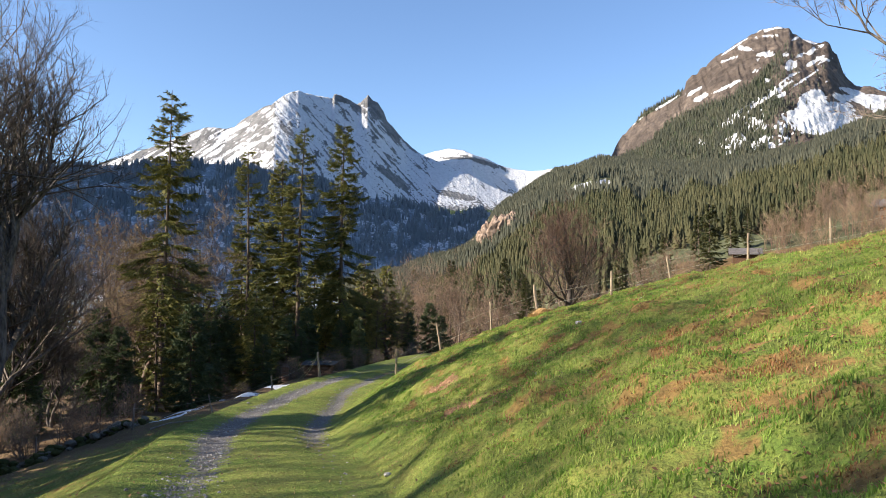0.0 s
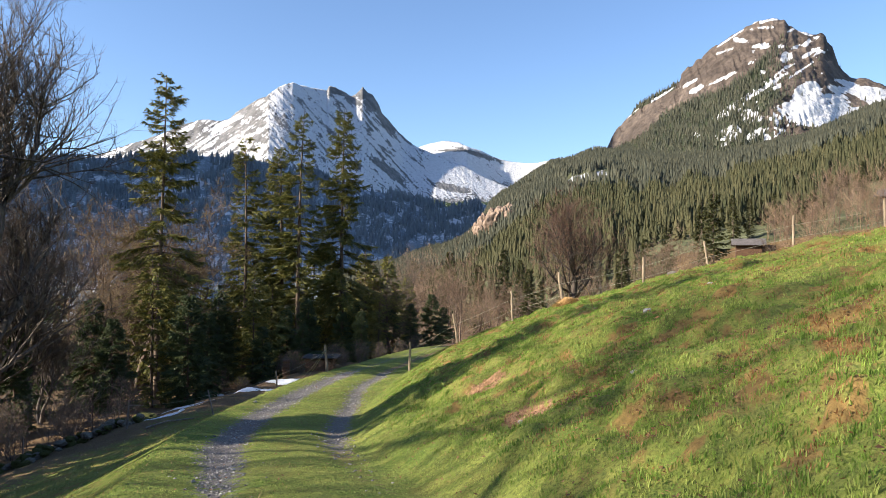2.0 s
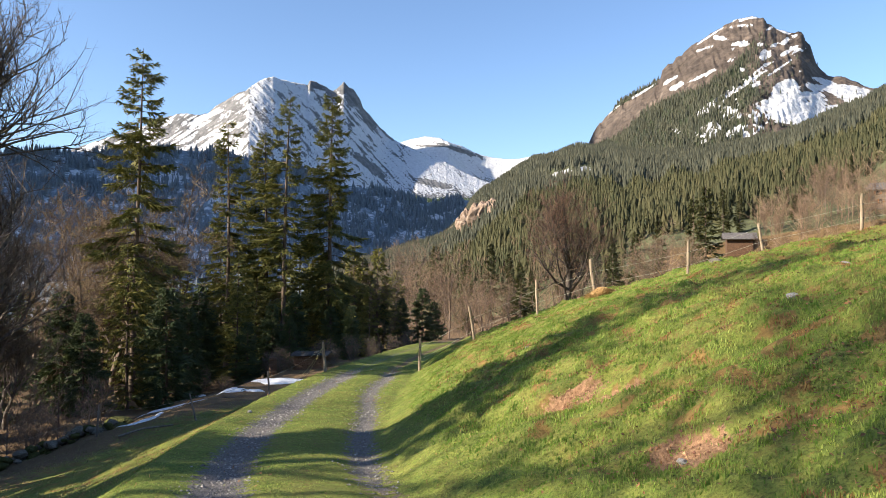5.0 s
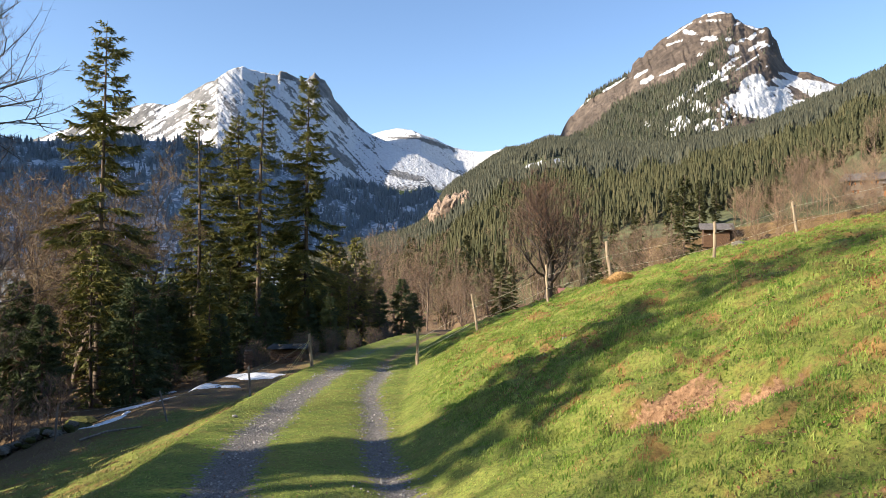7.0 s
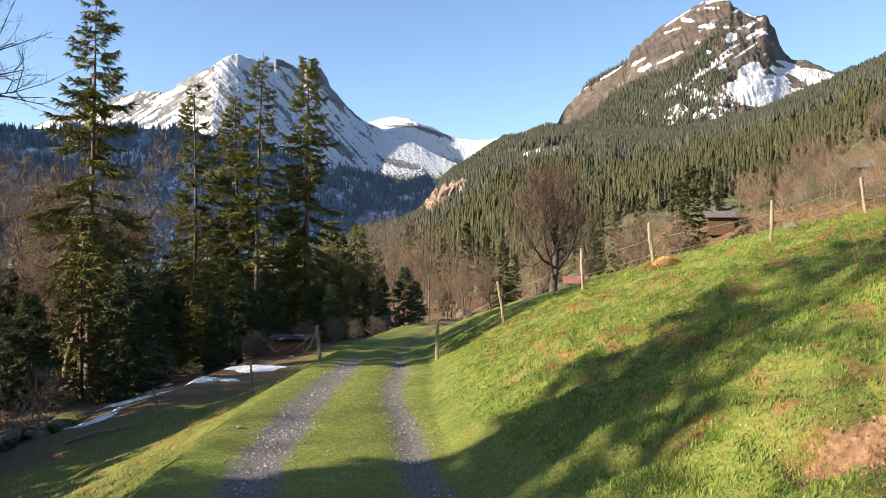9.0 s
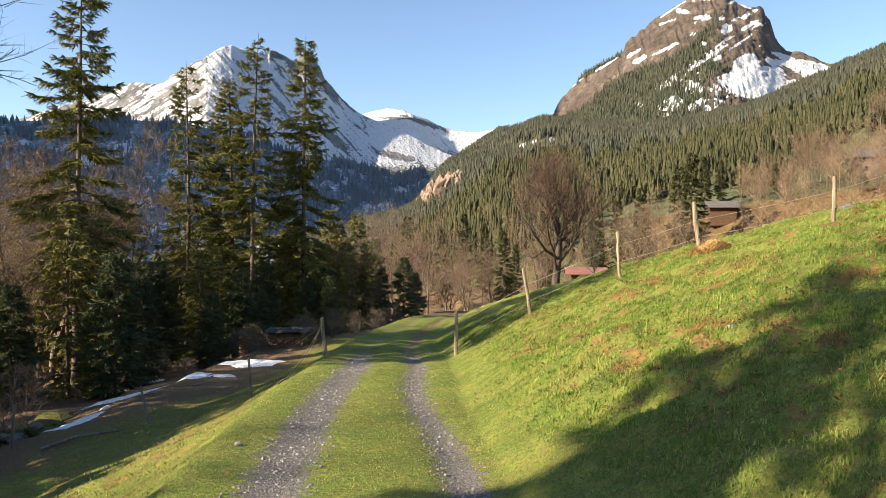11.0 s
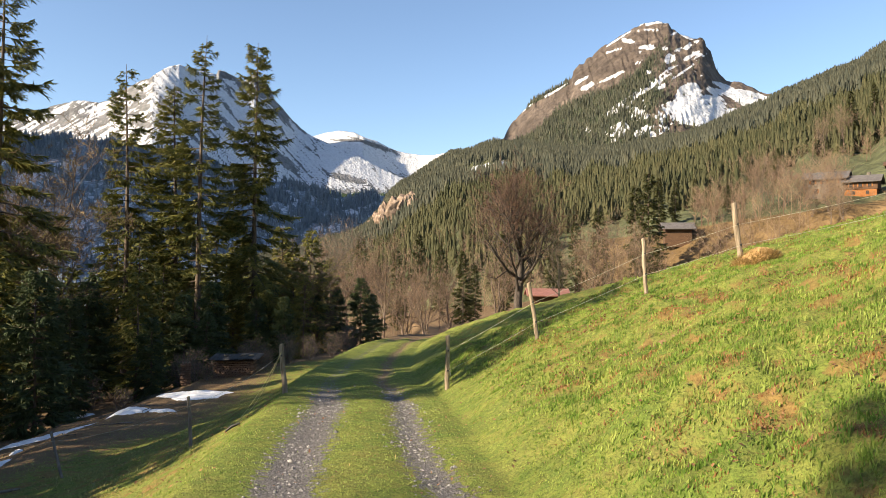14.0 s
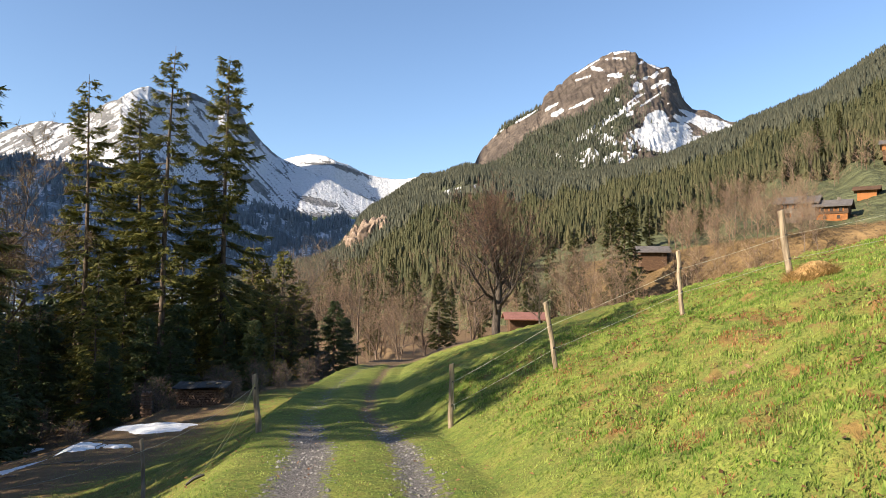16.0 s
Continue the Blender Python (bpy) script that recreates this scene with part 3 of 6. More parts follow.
def snow_r(A, S, E, g):
    fields = blob(A, E, [(27.0, 12.7, 1.1, 1.0, 0.9), (27.6, 11.8, 2.3, 1.0, 0), (29.6, 12.75, 1.7, 0.6, -0.5), (31.4, 12.0, 2.4, 0.75, -0.35), (29.0, 11.0, 3.0, 0.7, 0)])
    patches = blob(A, E, [(24.6, 18.15, 1.5, 0.16, 0), (24.3, 17.68, 1.0, 0.09, -0.1), (22.5, 17.0, 0.8, 0.2, -0.2), (24.0, 16.45, 0.75, 0.19, 0), (21.3, 16.32, 1.1, 0.1, 0.25), (21.7, 17.15, 1.4, 0.1, 0.5), (18.9, 14.25, 1.0, 0.16, 0.4), (19.4, 13.8, 0.85, 0.26, 0.4), (21.0, 14.3, 1.5, 0.12, 0.38), (16.8, 13.5, 1.5, 0.1, 0.5), (14.6, 12.2, 0.8, 0.06, 0.7), (23.3, 15.35, 0.45, 0.1, 0.5), (25.6, 15.5, 0.5, 0.5, 0.6), (27.3, 15.65, 0.9, 0.17, 0.4), (26.8, 17.0, 0.8, 0.1, -0.5), (26.4, 14.35, 1.6, 0.09, 0.55), (25.0, 14.0, 1.3, 0.12, 0.5), (26.2, 16.1, 0.5, 0.12, 0.4)])
    below = blob(A, E, [(23.4, 11.6, 1.0, 0.6, 0.2), (21.6, 10.2, 1.0, 0.7, 0.6), (19.4, 10.5, 0.6, 0.25, 0.4), (24.2, 10.2, 1.3, 0.5, 0.2), (22.0, 12.1, 1.6, 0.25, 0.3), (25.2, 11.3, 0.9, 0.8, 0.3), (23.5, 13.2, 1.6, 0.2, 0.45)])
    ribs = blob(A, E, [(28.4, 13.45, 1.0, 0.2, -0.4), (30.0, 12.1, 0.9, 0.16, -0.6)])
    broken = fbm(A * 2.6 + E, (E - 0.36 * A) * 3.2, 4, 43)
    specks = fbm(A * 6 + E * 2, E * 9 - A, 3, 46)
    beds = fbm((E - 0.45 * A) * 3.6, (A + E) * 0.6, 3, 45)
    stripes = sstep(beds, 0.55, 0.7) * sstep(A, 21, 24) * sstep(E - 0.25 * A, 6.3, 7.5) * sstep(broken, 0.4, 0.6)
    return 0.08 + 0.75 * sstep(fields, 0.25, 0.55) + 0.9 * sstep(patches + 0.7 * (broken - 0.5), 0.42, 0.75) + 0.9 * sstep(below, 0.12, 0.6) * sstep(0.45 * broken + 0.55 * specks, 0.44, 0.58) + 0.6 * stripes - 0.8 * ribs


def wood_r(A, S, E, g):
    under = sstep(forest_edge(A) - E, -0.1, 0.35) * (1 - 0.75 * sstep(A, 22.5, 26))
    rim = sstep(E - interp(PEAK_R, A) + 0.42, 0, 0.2) * sstep(A, 14.2, 15) * sstep(18.1 - A, 0, 0.4)
    return np.maximum(under, rim) * 0.9


def snow_h(A, S, E, g):
    f = blob(A, E, [(10.6, 7.35, 1.3, 0.28, 0.2), (12.2, 7.6, 0.6, 0.35, 0), (7.0, 6.2, 0.5, 0.3, 0.5), (-2.0, 1.6, 1.0, 0.3, 0.5)])
    return 0.1 + 0.85 * f


def wood_h(A, S, E, g):
    cliff = blob(A, E, [(4.4, 4.3, 1.0, 0.55, 0.5), (2.9, 3.6, 0.5, 0.3, 0.5)])
    return (0.95 - 0.9 * cliff) * (1 - 0.9 * sstep(A, 16, 19) * sstep(2.2 + 0.14 * (A - 20) - E, 0, 1.2))


ridge("snow_mountain", PEAK_L, [(-60, 2300), (20, 2500)], [(-60, 3800), (-12, 4000), (-2, 4000), (20, 4000)], -120.0, 1.15, -38, 15, 760, 140, (18, 2.2, 7), M_SNOWPEAK, "distant rugged mountain covered in snow with dark rock ribs", 21, snow_l, wood_l, 0.0, 0.1, [(-50, 1100), (-24, 380), (-20.5, 300), (-18.5, 200), (-15.4, 40), (-14.5, 0), (-13.6, 60), (-9, 380), (-3.8, 600), (-1, 480), (6, 400), (16, 300)], calm=[(-4, 1), (-0.5, 0.3), (15, 0.3)], relief=relief_l)
ridge("far_snow_peak", PEAK_FAR, [(-9, 4450), (16, 4450)], [(-9, 4750), (16, 4700)], 420.0, 1.0, -9, 16, 260, 50, (3, 2.0, 6), M_SNOWPEAK, "far snow dome at the head of the valley", 27, snow_far, lambda A, S, E, g: 0 * A, 0.0, 0.03, [(-9, 60), (-2, 40), (1.5, -40), (4.5, 110), (6, 120), (10, -40), (16, -60)], back=0.15, relief=relief_l)
right_peak = ridge("rock_mountain", PEAK_R, [(8, 1250), (45, 1250)], [(8, 2000), (24, 2300), (45, 2100)], 20.0, 1.1, 8, 42, 480, 120, (26, 1.3, 6), M_ROCKPEAK, "steep brown rock mountain with snow fields and dark trees", 22, snow_r, wood_r, 0.0, 0.2, [(8, 380), (18, 90), (22, 0), (25, -20), (27.5, -10), (29, 10), (33, -40), (45, 0)], lay=5.0, calm=[(26, 1), (28, 0.8), (29.5, 0.2)], relief=relief_r)
# Broken snow between the trees; its spread also lightens the ridge for missing haze.
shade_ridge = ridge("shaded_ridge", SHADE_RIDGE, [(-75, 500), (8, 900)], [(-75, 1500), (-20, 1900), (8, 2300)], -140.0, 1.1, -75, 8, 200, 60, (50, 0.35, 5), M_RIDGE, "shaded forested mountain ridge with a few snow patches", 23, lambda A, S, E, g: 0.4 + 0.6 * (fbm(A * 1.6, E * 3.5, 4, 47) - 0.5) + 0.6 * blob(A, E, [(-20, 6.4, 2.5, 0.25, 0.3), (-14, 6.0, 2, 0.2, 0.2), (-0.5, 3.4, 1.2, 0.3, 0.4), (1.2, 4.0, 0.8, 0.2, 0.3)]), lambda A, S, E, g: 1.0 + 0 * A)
right_hill = ridge("wooded_hillside", HILL_R, [(-9, 330), (0, 260), (8, 150), (30, 120), (110, 120)], [(-9, 800), (3, 1000), (13, 1050), (30, 800), (45, 700), (110, 500)], [(-9, -14), (8, -10), (15, -7), (19, -3), (22, 0), (28, 2), (35, 2.5), (40, 2.5), (46, 3), (110, 20)], 1.0, -9, 110, 360, 90, (14, 0.5, 6), M_HILL, "sunlit mountainside covered in spruce forest", 24, snow_h, wood_h, 6.5, dip=13.0)
ridge("back_hillside", [(100, 18), (150, 14), (200, 9), (250, 7), (290, 8.5)], [(100, 150), (290, 700)], [(100, 700), (290, 1500)], -10.0, 1.0, 100, 290, 90, 30, (40, 0.2, 4), M_HILL, "wooded hillside closing the valley", 25, lambda A, S, E, g: 0 * A, lambda A, S, E, g: 1.0 + 0 * A)


ridge("side_mountain", [(-118, 5), (-100, 7), (-85, 12), (-74, 20), (-66, 28), (-56, 34), (-47, 36), (-41.5, 31), (-38, 14)], [(-118, 900), (-38, 1300)], [(-118, 1900), (-70, 2100), (-50, 2400), (-38, 2500)], -60.0, 1.0, -118, -38, 90, 30, (50, 0.2, 4), M_HILL, "dark wooded mountain on the sunward side of the valley", 26, lambda A, S, E, g: 0 * A, lambda A, S, E, g: 1.0 + 0 * A)


def conifers(name, where, heights, tiers, sides, seed, label, material=M_FAR_NEEDLE, slim=1.0):
    """A wood of many small conifers in one mesh: each a stack of ragged cones with a tint of its own."""
    rng = np.random.default_rng(seed)
    n = len(where)
    vs, fs, tints = [], [], []
    count = 0
    ang0 = rng.uniform(0, 6.28, n)
    wide = heights * rng.uniform(0.11, 0.2, n) * slim
    tint = np.clip(rng.beta(2, 2, n) * 0.7 + 0.5 * (fbm(where[:, 0] * 0.03, where[:, 1] * 0.03, 3, seed) - 0.35), 0, 1)
    star = np.where(np.arange(sides) % 2, 0.62, 1.15) if sides > 6 else np.ones(sides)
    for k in range(tiers):
        lo, hi = k / tiers * 0.86 + 0.02, min(1.0, (k + 1.9) / tiers)
        r = wide * (1 - k / tiers * 0.86)
        a = ang0[:, None] + k + np.arange(sides)[None] * 2 * np.pi / sides
        rr = r[:, None] * rng.uniform(0.5, 1.3, (n, sides)) * star
        zz = heights[:, None] * (lo + rng.uniform(-0.09, 0.05, (n, sides)) - 0.03 * (star - 0.9))
        ring = np.stack([where[:, 0:1] + rr * np.cos(a), where[:, 1:2] + rr * np.sin(a), where[:, 2:3] + zz], -1)
        tip = where + np.stack([rng.normal(0, 0.1, n), rng.normal(0, 0.1, n), heights * hi], -1)
        v = np.concatenate([ring, tip[:, None]], 1)
        f = np.array([(j, (j + 1) % sides, sides) for j in range(sides)])
        f = (np.arange(n) * (sides + 1))[:, None, None] + f[None] + count
        vs.append(v.reshape(-1, 3))
        fs.append(f.reshape(-1, 3))
        tints.append(np.repeat(tint, sides + 1))
        count += n * (sides + 1)
    me = mesh_np(name, np.concatenate(vs), [np.concatenate(fs)], material, True)
    give(me, "tint", np.concatenate(tints))
    return tagged(new(name, me), label, "forest", kind="stuff")


def scatter(side, n, seed, keep):
    """Random places on a mountain side where keep(A, S, E) allows."""
    ob, A, S, P, E = side
    rng = np.random.default_rng(seed)
    m, k = A.shape
    R = np.hypot(P[..., 0], P[..., 1])
    i, j = rng.uniform(0, m - 1.001, n), rng.uniform(0, k - 9.001, n)
    # even over the ground: more where the distance is greater
    i0, j0 = i.astype(int), j.astype(int)
    fi, fj = (i - i0)[:, None], (j - j0)[:, None]
    p = (P[i0, j0] * (1 - fi) + P[i0 + 1, j0] * fi) * (1 - fj) + (P[i0, j0 + 1] * (1 - fi) + P[i0 + 1, j0 + 1] * fi) * fj
    r = np.hypot(p[:, 0], p[:, 1])
    a = np.degrees(np.arctan2(p[:, 0], p[:, 1]))
    e = np.degrees(np.arctan2(p[:, 2] - 1.6, r))
    ok = (rng.random(n) < (r / R.max())) & (rng.random(n) < keep(a, j / (k - 9), e))
    return p[ok]


hill_keep = lambda a, s, e: wood_h(a, s, e, 0) * (1 - np.clip(4 * blob(a, e, [(10.6, 7.2, 1.2, 0.35, 0.2), (12.2, 7.5, 0.6, 0.4, 0)]), 0, 1)) * (a < 62) * np.where((a > 28) & (a < 50), s > 0.16, np.where(a > 15, s > 0.085, s > 0.03))
spots = scatter(right_hill, 320000, 31, hill_keep)
rng = np.random.default_rng(32)
dist = np.hypot(spots[:, 0], spots[:, 1])
stand_of = spots[dist < 240]
conifers("hillside_forest", stand_of, rng.uniform(3.5, 9, len(stand_of)), 9, 10, 33, "dense sunlit spruce forest on the near hillside", M_HILL_NEEDLE, 1.05)
stand_of = spots[(dist >= 240) & (dist < 420)]
conifers("middle_forest", stand_of, rng.uniform(3, 7.5, len(stand_of)), 5, 6, 30, "dense olive green spruce forest on the hillside", M_HILL_NEEDLE, 1.15)
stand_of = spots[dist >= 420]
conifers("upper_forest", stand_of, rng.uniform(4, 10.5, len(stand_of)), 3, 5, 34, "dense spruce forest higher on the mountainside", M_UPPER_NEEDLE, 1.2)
spots = scatter(right_peak, 60000, 35, lambda a, s, e: np.clip(1.2 * wood_r(a, s, e, 0) - 0.8 * np.clip(snow_r(a, s, e, 0), 0, 1) + 0.02, 0.006, 1) * (a < 36) * ((wood_r(a, s, e, 0) > 0.1) | (a > 22)))
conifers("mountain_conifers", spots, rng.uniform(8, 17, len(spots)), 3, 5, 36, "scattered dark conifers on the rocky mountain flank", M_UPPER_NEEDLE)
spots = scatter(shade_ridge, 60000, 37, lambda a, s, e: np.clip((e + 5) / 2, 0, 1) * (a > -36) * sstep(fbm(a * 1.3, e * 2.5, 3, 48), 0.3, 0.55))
conifers("ridge_forest", spots, rng.uniform(7, 15, len(spots)) * np.hypot(spots[:, 0], spots[:, 1]) / 1100, 3, 5, 38, "shaded conifer forest on the far ridge tinted blue-grey for haze", M_RIDGE_NEEDLE, 1.4)


# ---- trees ----
def spruce(name, height, reach, seed, bare_below=0.15, droop=0.35, density=1.0, gap=0.25, spray=1.0, needles=M_NEEDLE, dead=True, plump=1.0):
    """A spruce thing at the origin: trunk, crown of drooping sprays, dead lower branches."""
    rng = np.random.default_rng(seed)
    root = new(name)
    k = np.linspace(0, 1, 9)
    lean = rng.normal(0, 0.012, 2) * height
    axis_pts = np.stack([lean[0] * k**2 + 0.05 * np.sin(k * 7 + seed), lean[1] * k**2, k * height - 0.3 * (1 - k)], -1)
    rad = height * 0.0095 * (1 - k) ** 0.8 + 0.012
    rad[0] *= 1.35
    v, f = tube(axis_pts, rad, 8)
    part("trunk", mesh_np("trunk", v, [f], M_SPRUCE_BARK, True), M_SPRUCE_BARK, root)
    wood, green, stub = Heap(), Heap(), Heap()
    h = bare_below * height
    bases, tips, widths = [], [], []
    thin_b, thin_t, thin_w = [], [], []
    side_bias = rng.uniform(0, 6.28)
    while h < height * 0.985:
        t = h / height
        step = (0.3 + 0.24 * (1 - t)) / density * (height / 26) ** 0.5
        for b in range(rng.integers(3, 6)):
            if rng.random() < gap * (0.4 + 0.6 * math.sin(t * 9 + seed) ** 2):
                continue
            az = rng.uniform(0, 6.28)
            full = reach * min(1.0, (1.03 - t) ** 0.62 * 1.05) * rng.uniform(0.55, 1.12) * (1 + 0.22 * math.cos(az - side_bias))
            low = sstep(np.array(t), bare_below, bare_below + 0.18)
            full *= 0.45 + 0.55 * float(low)
            full = max(full, 0.25)
            s = np.linspace(0, 1, 6)
            up0 = 0.35 * (t - 0.5)
            z = full * (up0 * s - droop * (1.15 - t) * s**1.6 * 1.3 + 0.18 * s**4)
            rr = full * s * (1 - 0.06 * s)
            bend = az + rng.normal(0, 0.12) * s
            o = np.array([np.interp(h, axis_pts[:, 2], axis_pts[:, 0]), np.interp(h, axis_pts[:, 2], axis_pts[:, 1]), h])
            p = o + np.stack([rr * np.cos(bend), rr * np.sin(bend), z], -1)
            v, f = tube(p, np.linspace(0.012 + 0.011 * full, 0.004, 6), 3)
            wood.add(v, f)
            n = max(7, int(full * 15 * spray))
            q = np.sort(rng.uniform(0.2, 1.0, n))
            on = np.stack([np.interp(q, s, p[:, c]) for c in range(3)], -1)
            out = np.array([math.cos(az), math.sin(az), 0])
            flank = np.array([-math.sin(az), math.cos(az), 0])
            sign = np.where(np.arange(n) % 2, 1.0, -1.0)[:, None]
            ln = (0.3 + 0.42 * full * 0.36 * np.sin(np.clip(q * 1.15, 0, 1) * 3.1))[:, None] * rng.uniform(0.6, 1.3, (n, 1))
            tip = on + ln * (0.75 * out + sign * rng.uniform(0.25, 1.0, (n, 1)) * flank + np.stack([0 * q, 0 * q, rng.uniform(-0.75, 0.12, n)], -1))
            bases.append(on), tips.append(tip), widths.append(plump * (0.045 + 0.11 * ln[:, 0]))
            # short side needles on each spray
            for again in range(3):
                m2 = on + (tip - on) * rng.uniform(0.2, 0.9, (n, 1))
                t2 = m2 + ln * 0.5 * (rng.normal(0, 0.42, (n, 3)) + 0.45 * out - np.array([0, 0, 0.35]))
                thin_b.append(m2), thin_t.append(t2), thin_w.append(plump * (0.025 + 0.06 * ln[:, 0]))
            # the end of the branch
            bases.append(p[-2:-1]), tips.append(p[-1:] + (p[-1:] - p[-2:-1]) * 0.6), widths.append(np.array([0.06 + 0.02 * full]))
        h += step
    v, f = spindles(np.concatenate(bases), np.concatenate(tips), np.concatenate(widths))
    green.add(v, f)
    v, f = cones(np.concatenate(thin_b), np.concatenate(thin_t), np.concatenate(thin_w))
    green.add(v, f)
    tagged(part("crown", green.mesh("crown", needles), needles, root), kind="stuff")
    tagged(part("branchwork", wood.mesh("branchwork", M_SPRUCE_BARK), M_SPRUCE_BARK, root), kind="stuff")
    if dead:
        m = int(height * 2.2)
        zz = rng.uniform(0.04, bare_below + 0.12, m) * height
        az = rng.uniform(0, 6.28, m)
        ln = rng.uniform(0.4, 1.7, m)
        b = np.stack([0 * zz, 0 * zz, zz], -1)
        e = b + np.stack([ln * np.cos(az), ln * np.sin(az), rng.uniform(-0.5, 0.15, m) * ln], -1)
        v, f = spindles(b, e, np.full(m, 0.018))
        stub.add(v, f)
        tagged(part("deadwood", stub.mesh("deadwood", M_SPRUCE_BARK), M_SPRUCE_BARK, root, "bare dead lower branches"), kind="stuff")
    return root


def bare_tree(name, height, spread, seed, girth=0.22, stems=1, lift=0.35, limbs=9, twigs=M_TWIG, bark=M_BARK, fine=1.0, fork=0.22, kids=(8, 7), twig=0.006, wander=0.13, stout=1.0):
    """A leafless broadleaved tree at the origin: trunk with limbs, and a crown of fine twigs."""
    rng = np.random.default_rng(seed)
    root = new(name)
    stem, branch = Heap(), Heap()
    ends_b, ends_t, ends_w = [], [], []

    def shoot(p, d, length, radius, level):
        n = 7 if level < 2 else 5
        pts = [p]
        step = length / (n - 1)
        for i in range(n - 1):
            d = d + rng.normal(0, wander + 0.05 * level, 3) + np.array([0, 0, lift * 0.16])
            d = d / np.linalg.norm(d)
            p = p + d * step
            pts.append(p)
        pts = np.array(pts)
        taper = np.linspace(1, 0.32 if level == 0 else 0.2, n) ** 1.0
        v, f = tube(pts if level < 2 else pts[::2], (radius * taper) if level < 2 else (radius * taper)[::2], (8, 5, 3, 3)[min(level, 3)])
        (stem if level <= 1 else branch).add(v, f)
        if level >= 3:
            m = max(3, int(rng.integers(7, 13) * fine))
            q = rng.uniform(0.1, 1, m)
            b = np.stack([np.interp(q, np.linspace(0, 1, n), pts[:, c]) for c in range(3)], -1)
            e = d + rng.normal(0, 0.75, (m, 3)) + np.array([0, 0, lift * 0.5])
            e /= np.linalg.norm(e, axis=1)[:, None]
            ln = length * rng.uniform(0.16, 0.38, (m, 1))
            ends_b.append(b), ends_t.append(b + e * ln), ends_w.append(np.full(m, max(twig, radius * 0.3)))
            return
        count = (limbs, *kids)[level]
        for i in range(count):
            q = rng.uniform(fork if level == 0 else 0.25, 1.0)
            o = np.array([np.interp(q, np.linspace(0, 1, n), pts[:, c]) for c in range(3)])
            az = rng.uniform(0, 6.28)
            side = np.array([math.cos(az), math.sin(az), 0])
            if level:
                side = side + np.array([0, 0, rng.normal(0, 0.5)])
            nd_ = d * (0.55 if level else 0.45) + side * rng.uniform(0.5, 1.0) * (spread if level == 0 else 0.8) + np.array([0, 0, lift * 0.4])
            nd_ /= np.linalg.norm(nd_)
            shoot(o, nd_, length * rng.uniform(0.4, 0.66) * (1.25 - 0.45 * q), radius * (1 - 0.68 * q) * rng.uniform(0.4, 0.6) * stout + 0.005, level + 1)

    for s in range(stems):
        a = rng.uniform(0, 6.28)
        tilt = 0.0 if stems == 1 else 0.28
        d = np.array([math.cos(a) * tilt + rng.normal(0, 0.04), math.sin(a) * tilt, 1.0])
        shoot(np.array([0.3 * girth * math.cos(a) * (stems > 1), 0.3 * girth * math.sin(a) * (stems > 1), -0.3]), d / np.linalg.norm(d), height * rng.uniform(0.66, 0.8), girth * (1 if s == 0 else 0.8), 0)
    part("trunk", stem.mesh("trunk", bark, True), bark, root)
    tagged(part("branchwork", branch.mesh("branchwork", bark), bark, root), kind="stuff")
    v, f = cones(np.concatenate(ends_b), np.concatenate(ends_t), np.concatenate(ends_w))
    tagged(part("crown", mesh_np("crown", v, [f], twigs), twigs, root), kind="stuff")
    return root


def stand(ob, x, y, turn=0.0, scale=1.0, sink=0.1, z=None):
    ob.matrix_basis = pose(x, y, (float(land(x, y)) if z is None else z) - sink, 0, 0, turn) @ Matrix.Diagonal((scale, scale, scale, 1))
    return ob


def another(ob, x, y, turn=0.0, scale=1.0, sink=0.1, z=None, tall=1.0):
    return copy_thing(ob, pose(x, y, (float(land(x, y)) if z is None else z) - sink, 0, 0, turn) @ Matrix.Diagonal((scale, scale, scale * tall, 1)) @ Matrix.Diagonal((*(1 / s for s in ob.scale), 1)))


# tall spruces at the forest edge
EDGE = "tall spruces at the forest edge"
tallest = [
    (-22.9, 55.8, 16.7, 5.0, 3, 0.2, 0.42, 0.85, 0.32, "tall ragged spruce with sparse drooping branches and a bare trunk"),
    (-20.2, 70.4, 14.9, 4.4, 4, 0.16, 0.34, 0.88, 0.32, "slim yellowish spruce with a pale straight trunk"),
    (-17.4, 74.0, 14.2, 4.3, 5, 0.08, 0.34, 1.2, 0.13, "dense dark green spruce close beside a taller one"),
    (-14.9, 69.7, 17.4, 4.2, 6, 0.18, 0.36, 0.9, 0.3, "tall spruce with gaps between its tufted branches"),
    (-11.3, 75.0, 18.5, 5.1, 7, 0.12, 0.38, 0.98, 0.24, "broad tall spruce with dense drooping dark branches"),
]
for x, y, top, reach, seed, bare, droop, dens, gap, text in tallest:
    tall = top - float(land(x, y)) + 0.1
    t = spruce("spruce_tree", tall, reach, seed, bare, droop, dens, gap, 1.25, plump=0.56)
    tagged(stand(t, x, y), text, "tree", EDGE)

# younger spruces, built three times and repeated
YOUNG = "young spruces in the wood"
young = [spruce("young_spruce_tree", 10, 2.3, 20 + i, 0.04, 0.3, 0.8, 0.15, 0.6, M_NEEDLE, False, 0.95) for i in range(2)]
young += [spruce("young_fir_tree", 8, 2.3, 25, 0.02, 0.22, 1.25, 0.03, 0.95, M_NEEDLE_DARK, False, 0.72)]
tagged(stand(young[0], -6.8, 80, 10, 1.2), "young green spruce at the wood's edge", "tree", YOUNG)
tagged(stand(young[1], -21.5, 51.5, 80, 1.15), "young spruce standing in the shade of the wood", "tree", YOUNG)
tagged(stand(young[2], -2.0, 88, 0, 0.95), "dense dark young fir beside the track", "tree", "dark young firs")
